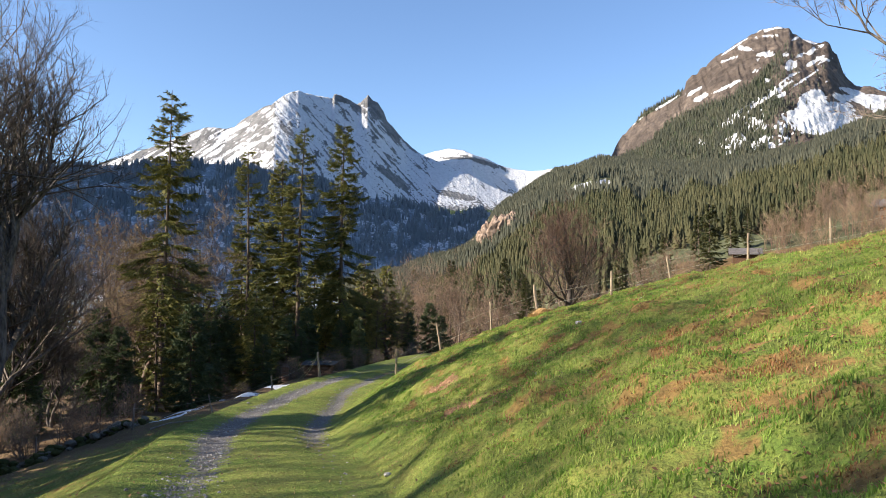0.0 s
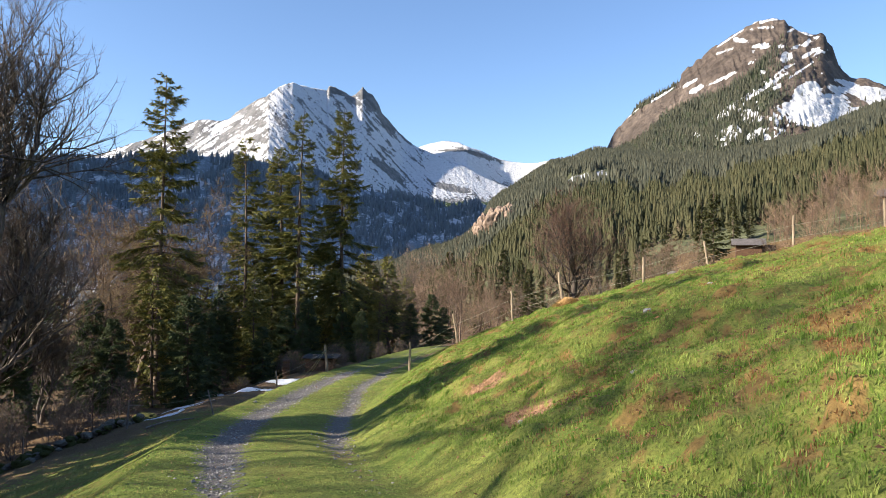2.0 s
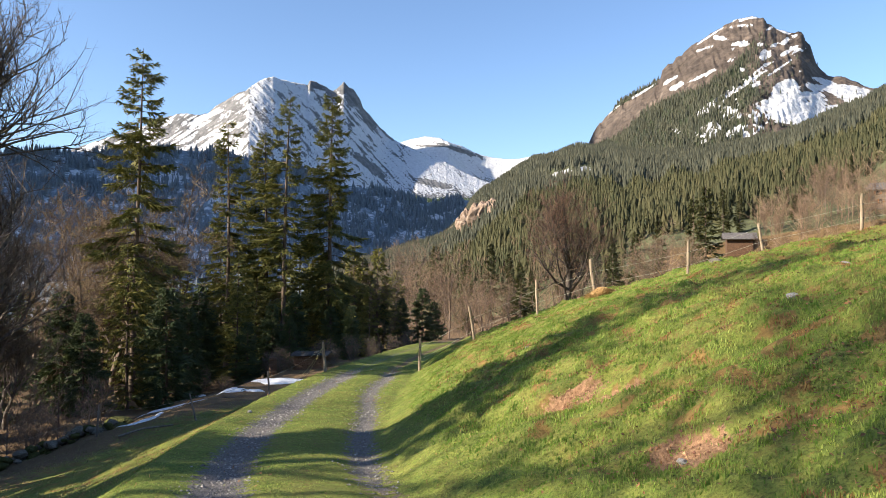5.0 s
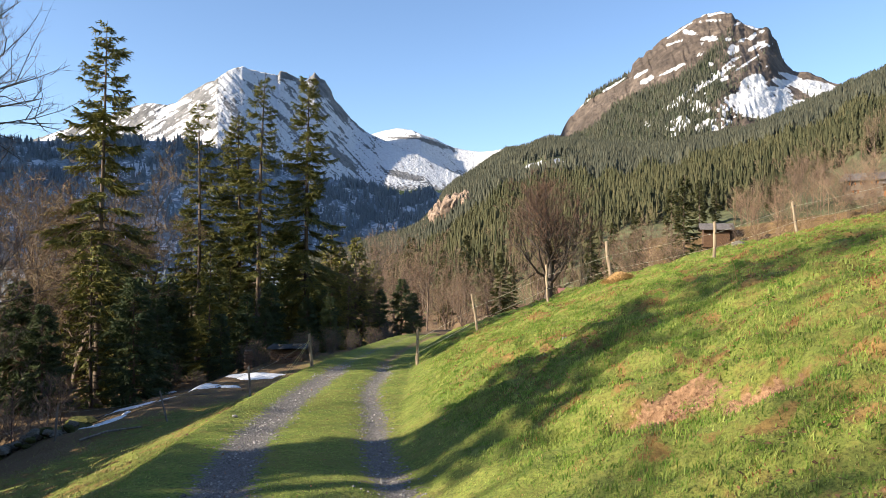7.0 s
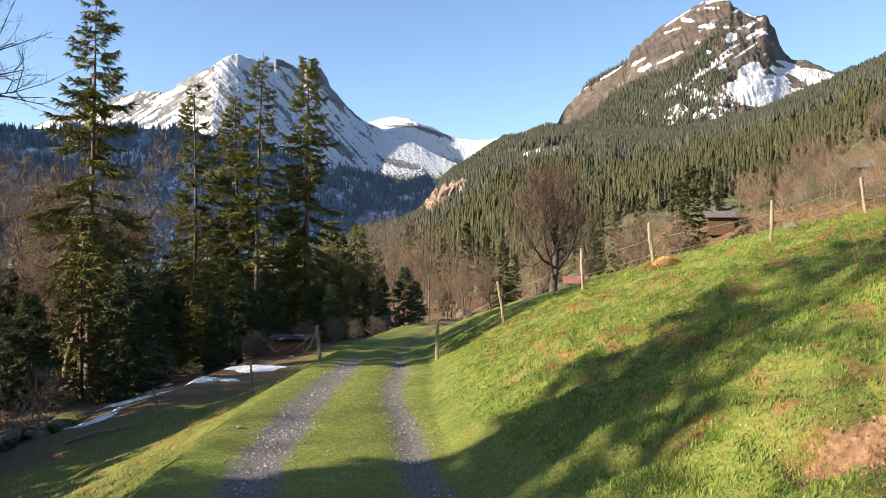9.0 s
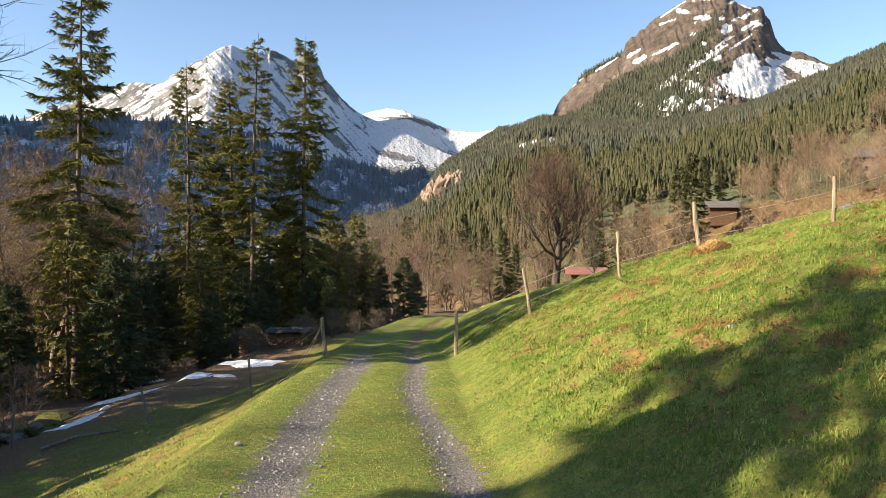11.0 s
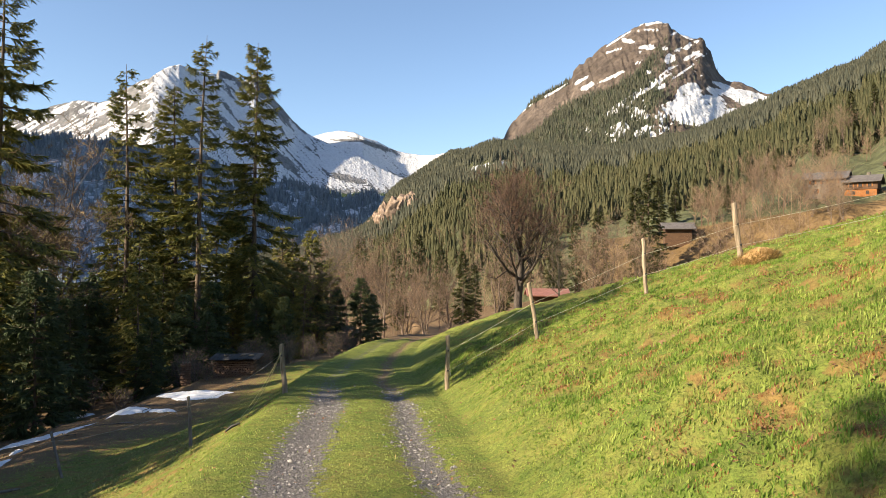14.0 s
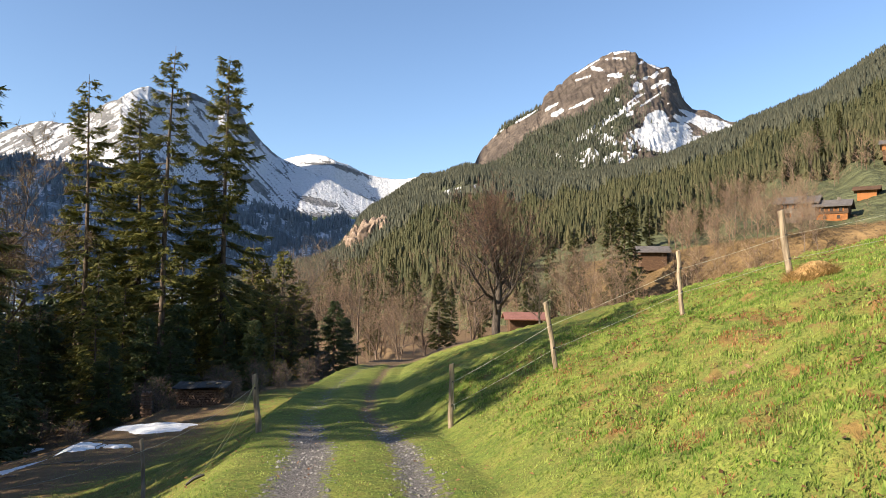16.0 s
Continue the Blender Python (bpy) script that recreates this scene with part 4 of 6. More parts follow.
tagged(another(young[2], -18.0, 49.0, 40, 0.98), "dense dark young fir on the shaded bank", "tree", "dark young firs")
for x, y, k, s, turn in ((-15.0, 57.5, 2, 0.62, 70), (-16.5, 60, 0, 0.8, 200), (-24.5, 49, 2, 1.0, 130), (-17.5, 64, 1, 1.1, 50), (-20.5, 63, 2, 1.0, 300), (-13.0, 66, 2, 0.9, 160), (-12.2, 80, 1, 1.15, 60), (-9.0, 84, 0, 1.0, 95), (-8.2, 78, 1, 0.75, 205), (-5.2, 90, 0, 1.0, 140)):
    another(young[k], x, y, turn, s)
for x, y, k, s, turn in ((-10.5, 70.5, 2, 0.7, 45), (-12.4, 60.5, 2, 0.55, 15), (-14.2, 62.5, 2, 0.8, 110), (-18.8, 55.5, 2, 0.85, 75), (-22.8, 58.5, 2, 0.9, 210), (-22.4, 47.2, 2, 0.8, 30), (-8.0, 66, 2, 0.6, 80), (-9.6, 74.5, 2, 0.8, 190), (-7.0, 72, 1, 0.7, 260), (-4.4, 84, 2, 0.8, 20), (-0.6, 94, 2, 0.8, 310), (-25.5, 53, 2, 0.9, 350), (-24.8, 40.5, 2, 0.8, 81), (-26.5, 45, 2, 0.8, 12)):
    another(young[k], x, y, turn, s)
for x, y, k, s, turn in ((-26.5, 74, 0, 1.4, 15), (-23.0, 78, 1, 1.5, 95), (-19.2, 82, 0, 1.35, 170), (-16.0, 84, 1, 1.5, 240), (-13.4, 78, 0, 1.2, 310), (-28.8, 66, 1, 1.4, 40), (-24.6, 66.5, 0, 1.2, 120), (-9.4, 80.5, 1, 1.3, 200), (-17.0, 68, 0, 0.95, 280)):
    another(young[k], x, y, turn, s)
# simpler firs for the back of the wood and the hedge
plain_fir = spruce("young_fir_tree", 8, 2.3, 26, 0.02, 0.24, 0.8, 0.05, 0.28, M_NEEDLE_DARK, False, 1.5)
tagged(stand(plain_fir, -34, 79, 0, 1.1), "dark young fir deep in the wood", "tree", "dark young firs")
# a close row of dark firs behind the tall spruces
for i in range(16):
    another(plain_fir, -33 + 1.75 * i + 0.7 * math.sin(i * 5.1), 80 + 3.5 * math.sin(i * 2.3), 40 * i, 0.95 + 0.25 * math.sin(i * 3.7))
for i in range(22):
    a = radians(-38 + 1.1 * i)
    d = 74 + 8 * math.sin(i * 2.9)
    another(plain_fir, -4 + d * math.sin(a), 18 + d * math.cos(a), 70 * i, 1.25 + 0.2 * math.sin(i * 4.1))
# the deeper wood: lower on the sunward side
rng = np.random.default_rng(47)
taken = []
while len(taken) < 26:
    x, y = rng.uniform(-46, -5), rng.uniform(44, 100)
    if y < 58 - 0.9 * (x + 24) and x > -27 or y < 78 and x > -23 or any((x - p) ** 2 + (y - q) ** 2 < 12 for p, q in taken):
        continue
    taken.append((x, y))
    another(young[len(taken) % 3], x, y, rng.uniform(0, 360), rng.uniform(0.6, 0.85) if x < -24 else rng.uniform(0.9, 1.25))
# a hedge of firs on the bank, whose tops shade it up to the lip of the track
sun_slope = math.tan(radians(SUN_EL))
sun_side = (-math.sin(radians(SUN_AZ)), -math.cos(radians(SUN_AZ)))
for i in range(29):
    x, y = -23.5 + rng.uniform(-0.9, 0.9), -15 + 1.62 * i + rng.uniform(-0.3, 0.3)
    run = 0.0
    while x + run * sun_side[0] - float(foot(y + run * sun_side[1])) < -6.2 + rng.normal(0, 0.05):
        run += 0.25
    tip = float(land(x + run * sun_side[0], y + run * sun_side[1])) + run * sun_slope
    another(plain_fir, x, y, rng.uniform(0, 360), 1.3, tall=(tip - float(land(x, y)) + 0.1) / (8 * 1.3))

shade = spruce("spruce_tree", 20, 3.6, 41, 0.2, 0.35, 0.5, 0.42, 0.45, M_NEEDLE, True, 1.0)
tagged(stand(shade, -22.5, 9.7, 30), "tall open spruce on the bank beside the track", "tree", "spruces along the bank")
for x, y, s, turn, tall in ((-24.5, 9.3, 1.1, 140, 1.22), (-23.4, 8.0, 1.0, 300, 1.08), (-25, 23, 1.05, 70, 1.0), (-23, -7.5, 1.0, 20, 1.0)):
    another(shade, x, y, turn, s, tall=tall)

# taller spruces on the bank, whose shade falls across the track beyond the gate
for x, y, turn, tall in ((-24.8, 26.9, 20, 1.06), (-25.8, 27.8, 100, 1.1), (-28.0, 25.9, 190, 1.1), (-29.4, 27.2, 270, 1.18)):
    another(shade, x, y, turn, 1.05, tall=tall)


def shading_height(x, y, reach):
    """How tall a tree must be for its tip's shade to fall at the given x on the slope."""
    run = (reach - x) / sun_side[0]
    return float(land(reach, y + run * sun_side[1])) + run * sun_slope - float(land(x, y)) + 0.1


for i in range(8):
    x = -26.6 - 1.7 * (i % 3)
    y = 31.4 + 1.35 * i + 0.325 * x
    another(shade, x, y, 67 * i, 1.1, tall=shading_height(x, y, 6.0) / 22)
for x, y, reach in ((-22.6, 9.3, 0.3), (-24.0, 9.2, 1.3)):
    another(plain_fir, x, y, 90 * x, 1.4, tall=shading_height(x, y, reach) / 11.2)

# bare broadleaved trees by the stone bank
MAPLES = "old bare trees above the stone bank"
for x, y, h, spr, seed, girth, stems, limbs, text in (
    (-22.8, 33.0, 26.0, 0.28, 51, 0.42, 1, 20, "old bare maple with several steep dark limbs"),
    (-25.5, 37.5, 19, 0.4, 52, 0.34, 2, 10, "leaning bare maple with pale lichened branches"),
    (-25.0, 42.5, 13.5, 0.5, 53, 0.26, 1, 10, "bare ash tree with spreading tangled twigs"),
    (-27.0, 40.0, 15, 0.5, 54, 0.25, 2, 9, "bare tree among other leafless trees"),
    (-25.2, 44.0, 7.0, 0.8, 55, 0.14, 2, 9, "low bare tree with arching branches"),
):
    tagged(stand(bare_tree("bare_tree", h, spr, seed, girth, stems, 0.85, limbs, M_TWIG_DARK, fine=1.3, kids=(8, 6), fork=0.14, twig=0.008, wander=0.18, stout=1.3), x, y), text, "tree", MAPLES)
brown = bare_tree("bare_tree", 13, 0.5, 56, 0.17, 2, 0.5, 11, M_TWIG_OLIVE, M_BARK_PALE, fine=1.1, fork=0.1, kids=(7, 5), twig=0.013, wander=0.18)
tagged(stand(brown, -26.4, 60.0, 20, 1.35), "bare tree with a dense olive-brown twig crown", "tree", "brown bare trees beside the spruces")
for x, y, sc, turn in ((-29.0, 63.5, 1.3, 140), (-24.6, 64.5, 1.15, 250), (-27.6, 51.0, 0.9, 80), (-6.2, 79.0, 0.7, 190)):
    another(brown, x, y, turn, sc)
tagged(stand(bare_tree("bare_tree", 13, 1.0, 61, 0.25, 1, 0.2, 13, fine=1.7, twig=0.008, wander=0.2), 16.7, 16.2), "bare tree leaning over the meadow with fine hanging twigs", "tree")
shading = tagged(stand(bare_tree("bare_tree", 16, 0.9, 62, 0.3, 2, 0.35, 9), -15, -6), "bare tree on the bank beside the track", "tree", "bare trees beside the track")
another(shading, -26.0, -8.5, 100, 1.6)
another(shading, -27.0, 6.4, 60, 1.55)
for x, y, s, turn in ((-29.5, -3.6, 1.05, 130), (-17.5, -11.5, 1.1, 220), (-30.5, 0.4, 1.1, 40), (-21.0, -8.0, 1.2, 310)):
    another(shading, x, y, turn, s)
tagged(stand(bare_tree("bare_tree", 16.5, 0.5, 63, 0.13, 1, 0.5, 8), -8.2, 84), "thin bare tree among spruces", "tree")


# ---- things seen across the meadow, by bearing and distance from the gate ----
from mathutils.bvhtree import BVHTree

dg = bpy.context.evaluated_depsgraph_get()
trees_of_land = [BVHTree.FromObject(o, dg) for o in (ground, right_hill[0])]


def top_of_land(x, y):
    hits = [t.ray_cast(Vector((x, y, 900)), Vector((0, 0, -1)))[0] for t in trees_of_land]
    return max(h.z for h in hits if h)


def spot(bearing, distance):
    a = radians(bearing)
    x, y = -4.23 + distance * math.sin(a), 16.2 + distance * math.cos(a)
    return x, y, top_of_land(x, y)


def stand_far(ob, bearing, distance, top_angle, height, turn=0.0, tag=None):
    """Stands a tree of the given built height so that its top shows at top_angle over the level of the gate."""
    x, y, z = spot(bearing, distance)
    tall = (distance * math.tan(radians(top_angle)) - 0.14 - z) / height
    m = pose(x, y, z - 0.15, 0, 0, turn) @ Matrix.Diagonal((tall, tall, tall, 1))
    if tag:
        ob.matrix_basis = m
        return tagged(ob, *tag)
    return copy_thing(ob, m @ Matrix.Diagonal((*(1 / s for s in ob.scale), 1)))


ACROSS = "bare trees across the meadow"
big = bare_tree("bare_tree", 16.5, 0.95, 71, 0.55, 1, 0.55, 26, M_TWIG_RED, M_BARK_DARK, fine=1.2, fork=0.14, kids=(8, 6), twig=0.016)
x, y, z = 17.06, 96.6, top_of_land(17.06, 96.6)
big.matrix_basis = pose(x, y, z - 0.2, 0, 0, 30) @ Matrix.Diagonal((1.0, 1.0, 1.0, 1))
tagged(big, "large bare lime tree with a dense reddish twig crown", "tree", ACROSS)
pale = bare_tree("bare_tree", 10, 0.6, 72, 0.16, 1, 0.5, 9, M_TWIG_BUD, M_POST, kids=(6, 5), twig=0.012)
stand_far(pale, 18.4, 72, 2.9, 9.6, 0, ("small bare tree with a pale leaning trunk", "tree", ACROSS))
bush = bare_tree("bare_tree", 10, 0.55, 73, 0.13, 3, 0.5, 8, M_TWIG_BUD, M_BARK_PALE, fine=0.8, fork=0.1, kids=(6, 4), twig=0.014)
stand_far(bush, 7.1, 92, -0.4, 9.3, 0, ("bushy bare tree with reddish buds", "tree", ACROSS))
slim = bare_tree("bare_tree", 14, 0.5, 74, 0.16, 1, 0.5, 12, M_TWIG_BUD, M_BARK_PALE, fine=0.9, kids=(6, 5), twig=0.016)
stand_far(slim, 33.0, 150, 8.2, 13.5, 0, ("tall slim bare trees with grey stems", "tree", ACROSS))
for b, d, el, kind, turn in ((3.6, 100, 1.9, 1, 20), (5.4, 108, 0.4, 0, 50), (0.4, 112, 1.4, 1, 90), (-1.4, 118, 1.2, 0, 200), (2.4, 124, 0.4, 0, 130), (9.0, 106, -0.4, 0, 250), (12.9, 118, 1.8, 0, 210), (20.6, 120, 2.6, 1, 10), (21.9, 118, 3.6, 0, 30), (24.3, 112, 2.9, 1, 100), (28.7, 155, 5.5, 1, 45), (29.5, 160, 4.6, 0, 75)):
    stand_far((bush, slim)[kind], b, d, el, (9.3, 13.5)[kind], turn)
for b, d, el, kind, turn in ((31.8, 148, 6.2, 1, 10), (32.4, 158, 7.4, 1, 140), (33.7, 155, 8.0, 1, 160), (34.6, 150, 7.7, 1, 220), (35.6, 150, 6.6, 1, 280), (36.4, 138, 5.8, 0, 120), (37.6, 134, 6.2, 1, 20), (38.4, 132, 5.8, 1, 70), (36.9, 215, 10.6, 1, 30), (38.1, 220, 11.2, 1, 95), (40.9, 214, 9.8, 1, 350), (43.4, 220, 10.0, 1, 130), (46, 205, 10.0, 1, 0)):
    stand_far((bush, slim)[kind], b, d, el, (9.3, 13.5)[kind], turn)


def bare_wood(name, where, heights, seed, material, label):
    """Many small leafless trees in one mesh: stem, rising limbs and twigs."""
    r = np.random.default_rng(seed)
    n = len(where)
    up = np.array([0, 0, 1.0])
    foot_ = where - up * 0.3
    tip = where + np.stack([r.normal(0, 0.05, n) * heights, r.normal(0, 0.05, n) * heights, heights], -1)
    b, e, w = [foot_], [tip], [heights * 0.011]
    q = r.uniform(0.12, 0.85, (n, 13))
    at = foot_[:, None] + (tip - foot_)[:, None] * q[..., None]
    a = r.uniform(0, 6.28, (n, 13))
    way = np.stack([np.cos(a) * 0.75, np.sin(a) * 0.75, r.uniform(0.5, 1.1, (n, 13))], -1)
    ln = (0.42 * heights[:, None] * (1.1 - 0.7 * q) * r.uniform(0.7, 1.2, (n, 13)))[..., None]
    end = at + way * ln
    b.append(at.reshape(-1, 3)), e.append(end.reshape(-1, 3)), w.append(np.repeat(heights * 0.005, 13))
    k = r.uniform(0.25, 1.0, (n, 13, 9, 1))
    o = at[:, :, None] + (end - at)[:, :, None] * k
    t = way[:, :, None] * 0.6 + r.normal(0, 0.6, (n, 13, 9, 3)) + np.array([0, 0, 0.25])
    b.append(o.reshape(-1, 3)), e.append((o + t * ln[:, :, None] * 0.38).reshape(-1, 3)), w.append(np.repeat(heights * 0.0022, 117))
    v, f = cones(np.concatenate(b), np.concatenate(e), np.concatenate(w))
    return tagged(new(name, mesh_np(name, v, [f], material)), label, "forest", kind="stuff")


rng = np.random.default_rng(48)
x, y = rng.uniform(-36, -22.5, 30), rng.uniform(28, 50, 30)
bare_wood("shaded_thicket", np.stack([x, y, land(x, y)], -1), rng.uniform(2, 4.5, 30), 50, M_TWIG, "dark leafless thicket under the old trees")
x, y = rng.uniform(-20.5, -16.4, 14), rng.uniform(31.5, 38.5, 14)
bare_wood("bank_thicket", np.stack([x, y, land(x, y)], -1), rng.uniform(1.6, 3.6, 14), 52, M_TWIG, "tangled leafless shrubs above the stone bank")
places = []
for b0, b1, d0, d1, count in ((28.2, 38.5, 128, 175, 130), (29, 48, 190, 260, 90), (19.5, 26.5, 104, 128, 26), (-7, 14, 104, 250, 210), (14, 22, 128, 165, 36)):
    places += [spot(rng.uniform(b0, b1), rng.uniform(d0, d1)) for i in range(count)]
low = [spot(rng.uniform(23, 46), rng.uniform(110, 150)) for i in range(190)]
bare_wood("brambles", np.array(low), rng.uniform(1.0, 2.8, len(low)), 51, M_TWIG_BUD, "low brown brambles on the dry slope")
bare_wood("bare_wood", np.array(places), rng.uniform(4, 9, len(places)), 49, M_TWIG_BUD, "leafless brown thicket between meadow and spruce forest")
far_spruce = spruce("spruce_tree", 16, 3.0, 81, 0.05, 0.3, 1.0, 0.06, 0.5, M_FAR_NEEDLE, False, 1.3)
stand_far(far_spruce, 24.9, 128, 7.4, 15.8, 0, ("large dark spruce above the meadow", "tree", "spruces across the meadow"))
for b, d, el, turn in ((23.9, 132, 6.4, 40), (25.6, 158, 6.9, 80), (10.2, 96, 1.2, 120), (11.2, 99, 0.0, 160), (30.6, 165, 6.2, 200), (26.8, 160, 6.6, 240), (21.0, 135, 4.6, 20), (19.2, 135, 3.6, 60), (28.2, 178, 6.8, 30), (17.4, 128, 3.4, 15), (13.4, 125, 2.6, 77), (32.0, 182, 8.0, 5), (38.6, 240, 12.4, 60), (40.0, 244, 12.8, 90), (34.0, 190, 8.8, 140), (-1.5, 150, 1.4, 10), (1.6, 170, 2.2, 50), (4.6, 140, 1.2, 90), (8.2, 150, 1.6, 130), (6.4, 175, 2.4, 170)):
    stand_far(far_spruce, b, d, el, 15.8, turn)


# ---- fences ----
def fence_post(parent, x, y, tall, thick, lean=(0.0, 0.0), material=M_POST, seed=0, sink=0.25, top_cut=0.3, insulators=()):
    """A round weathered post, a little crooked, with a slanting sawn top; its insulators are parts of it."""
    rng = np.random.default_rng(seed)
    z0 = float(land(x, y))
    k = np.linspace(0, 1, 7)
    wob = rng.normal(0, 0.006, (7, 2))
    p = np.stack([x + lean[0] * k + wob[:, 0], y + lean[1] * k + wob[:, 1], z0 - sink + (tall + sink) * k], -1)
    v, f = tube(p, thick * (1.06 - 0.16 * k) * rng.uniform(0.94, 1.06, 7), 9)
    v[-9:, 2] += top_cut * (v[-9:, 0] - p[-1, 0])
    tip = v[-9:].mean(0)[None] + np.array([[0, 0, 0.008]])
    n = len(v)
    cap = np.array([(n - 9 + j, n - 9 + (j + 1) % 9, n) for j in range(9)])
    post = part("post", mesh_np("post", np.concatenate([v, tip]), [f, cap], material, False), material, parent)
    for h in insulators:
        c = np.array([np.interp(h, (tall + sink) * k - sink, p[:, i]) for i in range(2)])
        q = np.stack([c[0] + np.array([0, 0.0, 0.0, 0.0]), c[1] - thick - np.array([-0.01, 0.015, 0.03, 0.045]), z0 + h + np.array([0, 0, 0.01, 0.0])], -1)
        v, f = tube(q, [0.012, 0.02, 0.02, 0.012], 6)
        ins = part("insulator", mesh_np("insulator", v, [f], M_BLACK, True), M_BLACK, post, "small black plastic insulator")
    return post


def wire(parent, a, b, sag=0.03, r=0.004, material=None, name="wire"):
    s = np.linspace(0, 1, 9)
    a, b = np.array(a), np.array(b)
    p = a + (b - a) * s[:, None] - np.stack([0 * s, 0 * s, sag * 4 * s * (1 - s)], -1)
    v, f = tube(p, np.full(9, r), 4)
    return part(name, mesh_np(name, v, [f], material or M_WIRE), material or M_WIRE, parent)


M_BLACK = simple("black_plastic", (0.012, 0.012, 0.012), (0.03, 0.03, 0.03), 20, 0.5, bump=0)
fence = tagged(new("pasture_fence"), "pasture fence of weathered posts and pale wires climbing the meadow", "fence")
POSTS = ((-1.57, 29.6, 1.2, 0.052, 0.0, 0.0), (0.47, 29.3, 1.3, 0.048, -0.24, 0.03), (2.62, 28.45, 1.2, 0.042, -0.07, 0.05), (4.58, 28.0, 1.32, 0.062, -0.2, 0.0), (7.4, 26.9, 1.22, 0.05, 0.02, 0.0), (9.67, 26.2, 1.0, 0.045, -0.22, 0.0), (12.3, 25.3, 1.2, 0.05, 0.03, 0.0), (15.0, 24.3, 1.2, 0.05, -0.05, 0.0), (18.0, 23.4, 1.2, 0.05, 0.05, 0.0))
tops = []
for i, (x, y, tall, thick, lx, ly) in enumerate(POSTS):
    fence_post(fence, x, y, tall, thick, (lx, ly), M_POST, 100 + i, insulators=(0.42, 0.86))
    tops.append([(x + lx * h / tall, y + ly * h / tall - thick - 0.03, float(land(x, y)) + h) for h in (0.42, 0.86)])
for a, b in zip(tops[:-1], tops[1:]):
    for p, q in zip(a, b):
        wire(fence, p, q, 0.02, 0.0032)
wire(fence, tops[0][1], (tops[0][0][0] + 0.06, tops[0][0][1], tops[0][0][2] - 0.1), 0.0, 0.0045)

bank_fence = tagged(new("bank_fence"), "old fence of grey leaning posts with slack wire", "fence")
LOW = ((-5.2, 30.8, 1.12, 0.062, -0.14, 0.1, M_POST), (-7.0, 29.2, 1.0, 0.036, -0.1, 0.2, M_POST_GREY), (-10.5, 32.1, 1.05, 0.036, -0.4, 0.2, M_POST_GREY), (-14.1, 31.2, 1.25, 0.04, 0.06, 0.1, M_POST_GREY), (-17.8, 29.8, 1.15, 0.04, 0.0, 0.0, M_POST_GREY))
low_tops = []
for i, (x, y, tall, thick, lx, ly, m) in enumerate(LOW):
    fence_post(bank_fence, x, y, tall, thick, (lx, ly), m, 120 + i, insulators=(0.85,) if i == 0 else ())
    low_tops.append((x + 0.85 * lx, y + 0.85 * ly - thick - 0.01, float(land(x, y)) + 0.8 * tall))
for a, b in zip(low_tops[:-1], low_tops[1:]):
    wire(bank_fence, a, b, 0.12, 0.0034)
# the opened gate tape, hanging from the gate post to the grass
gx0, gy0, gz0 = low_tops[0]
for k, (ex, ey, hang) in enumerate(((-6.0, 28.2, 0.25), (-5.9, 27.4, 0.12))):
    wire(bank_fence, (gx0, gy0, gz0 + 0.05), (ex, ey, float(land(ex, ey)) + 0.03), hang, 0.006, M_ROPE, "gate_tape")
hx, hy = -5.85, 27.3
v, f = tube([(hx - 0.16, hy, float(land(hx - 0.16, hy)) + 0.04), (hx - 0.05, hy - 0.02, float(land(hx, hy)) + 0.05), (hx + 0.1, hy - 0.03, float(land(hx + 0.1, hy)) + 0.05)], [0.018, 0.03, 0.02], 7)
part("gate_handle", mesh_np("gate_handle", v, [f], M_BLACK, True), M_BLACK, bank_fence, "black plastic gate handle lying in the grass")


# ---- snow patches, stones, wood ----
def snow_patch(cx, cy, length, width, turn, seed, thick=0.12):
    a, r = np.linspace(0, 2 * np.pi, 49)[:-1], np.linspace(0, 1, 8)
    edge = 0.5 + 0.75 * fbm(np.cos(a) * 2.2 + seed, np.sin(a) * 2.2 + seed, 4, seed)
    A, R = np.meshgrid(a, r, indexing="ij")
    lx, ly = R * edge[:, None] * np.cos(A) * length / 2, R * edge[:, None] * np.sin(A) * width / 2
    c, s = math.cos(turn), math.sin(turn)
    x, y = cx + lx * c - ly * s, cy + lx * s + ly * c
    z = land(x, y) + thick * (1 - R**3) * (0.7 + 0.6 * vnoise(x * 3, y * 3, seed)) - 0.02 * R**4
    i, j = np.meshgrid(np.arange(48), np.arange(7), indexing="ij")
    k = (i + 1) % 48
    q = np.stack([i * 8 + j, i * 8 + j + 1, k * 8 + j + 1, k * 8 + j], -1).reshape(-1, 4)
    ob = new("snow_patch", mesh_np("snow_patch", np.stack([x, y, z], -1).reshape(-1, 3), [q], M_SNOW, True))
    return tagged(ob, "thin melting patch of old snow on brown grass", "snow patch", "snow patches on the bank")


for row in ((-14.2, 35.6, 6.2, 1.5, 1.72, 1), (-15.4, 41.1, 0.8, 0.5, 1.5, 2), (-16.2, 45.0, 4.6, 1.9, 0.35, 3), (-16.4, 50.0, 0.9, 0.6, 0.2, 4), (-12.9, 46.0, 2.2, 2.0, 0.7, 5), (-11.6, 46.0, 1.3, 0.6, 0.1, 6), (-11.1, 50.2, 4.4, 3.2, 0.1, 7), (-18.0, 55.5, 1.4, 1.0, 0.4, 9)):
    snow_patch(*row)


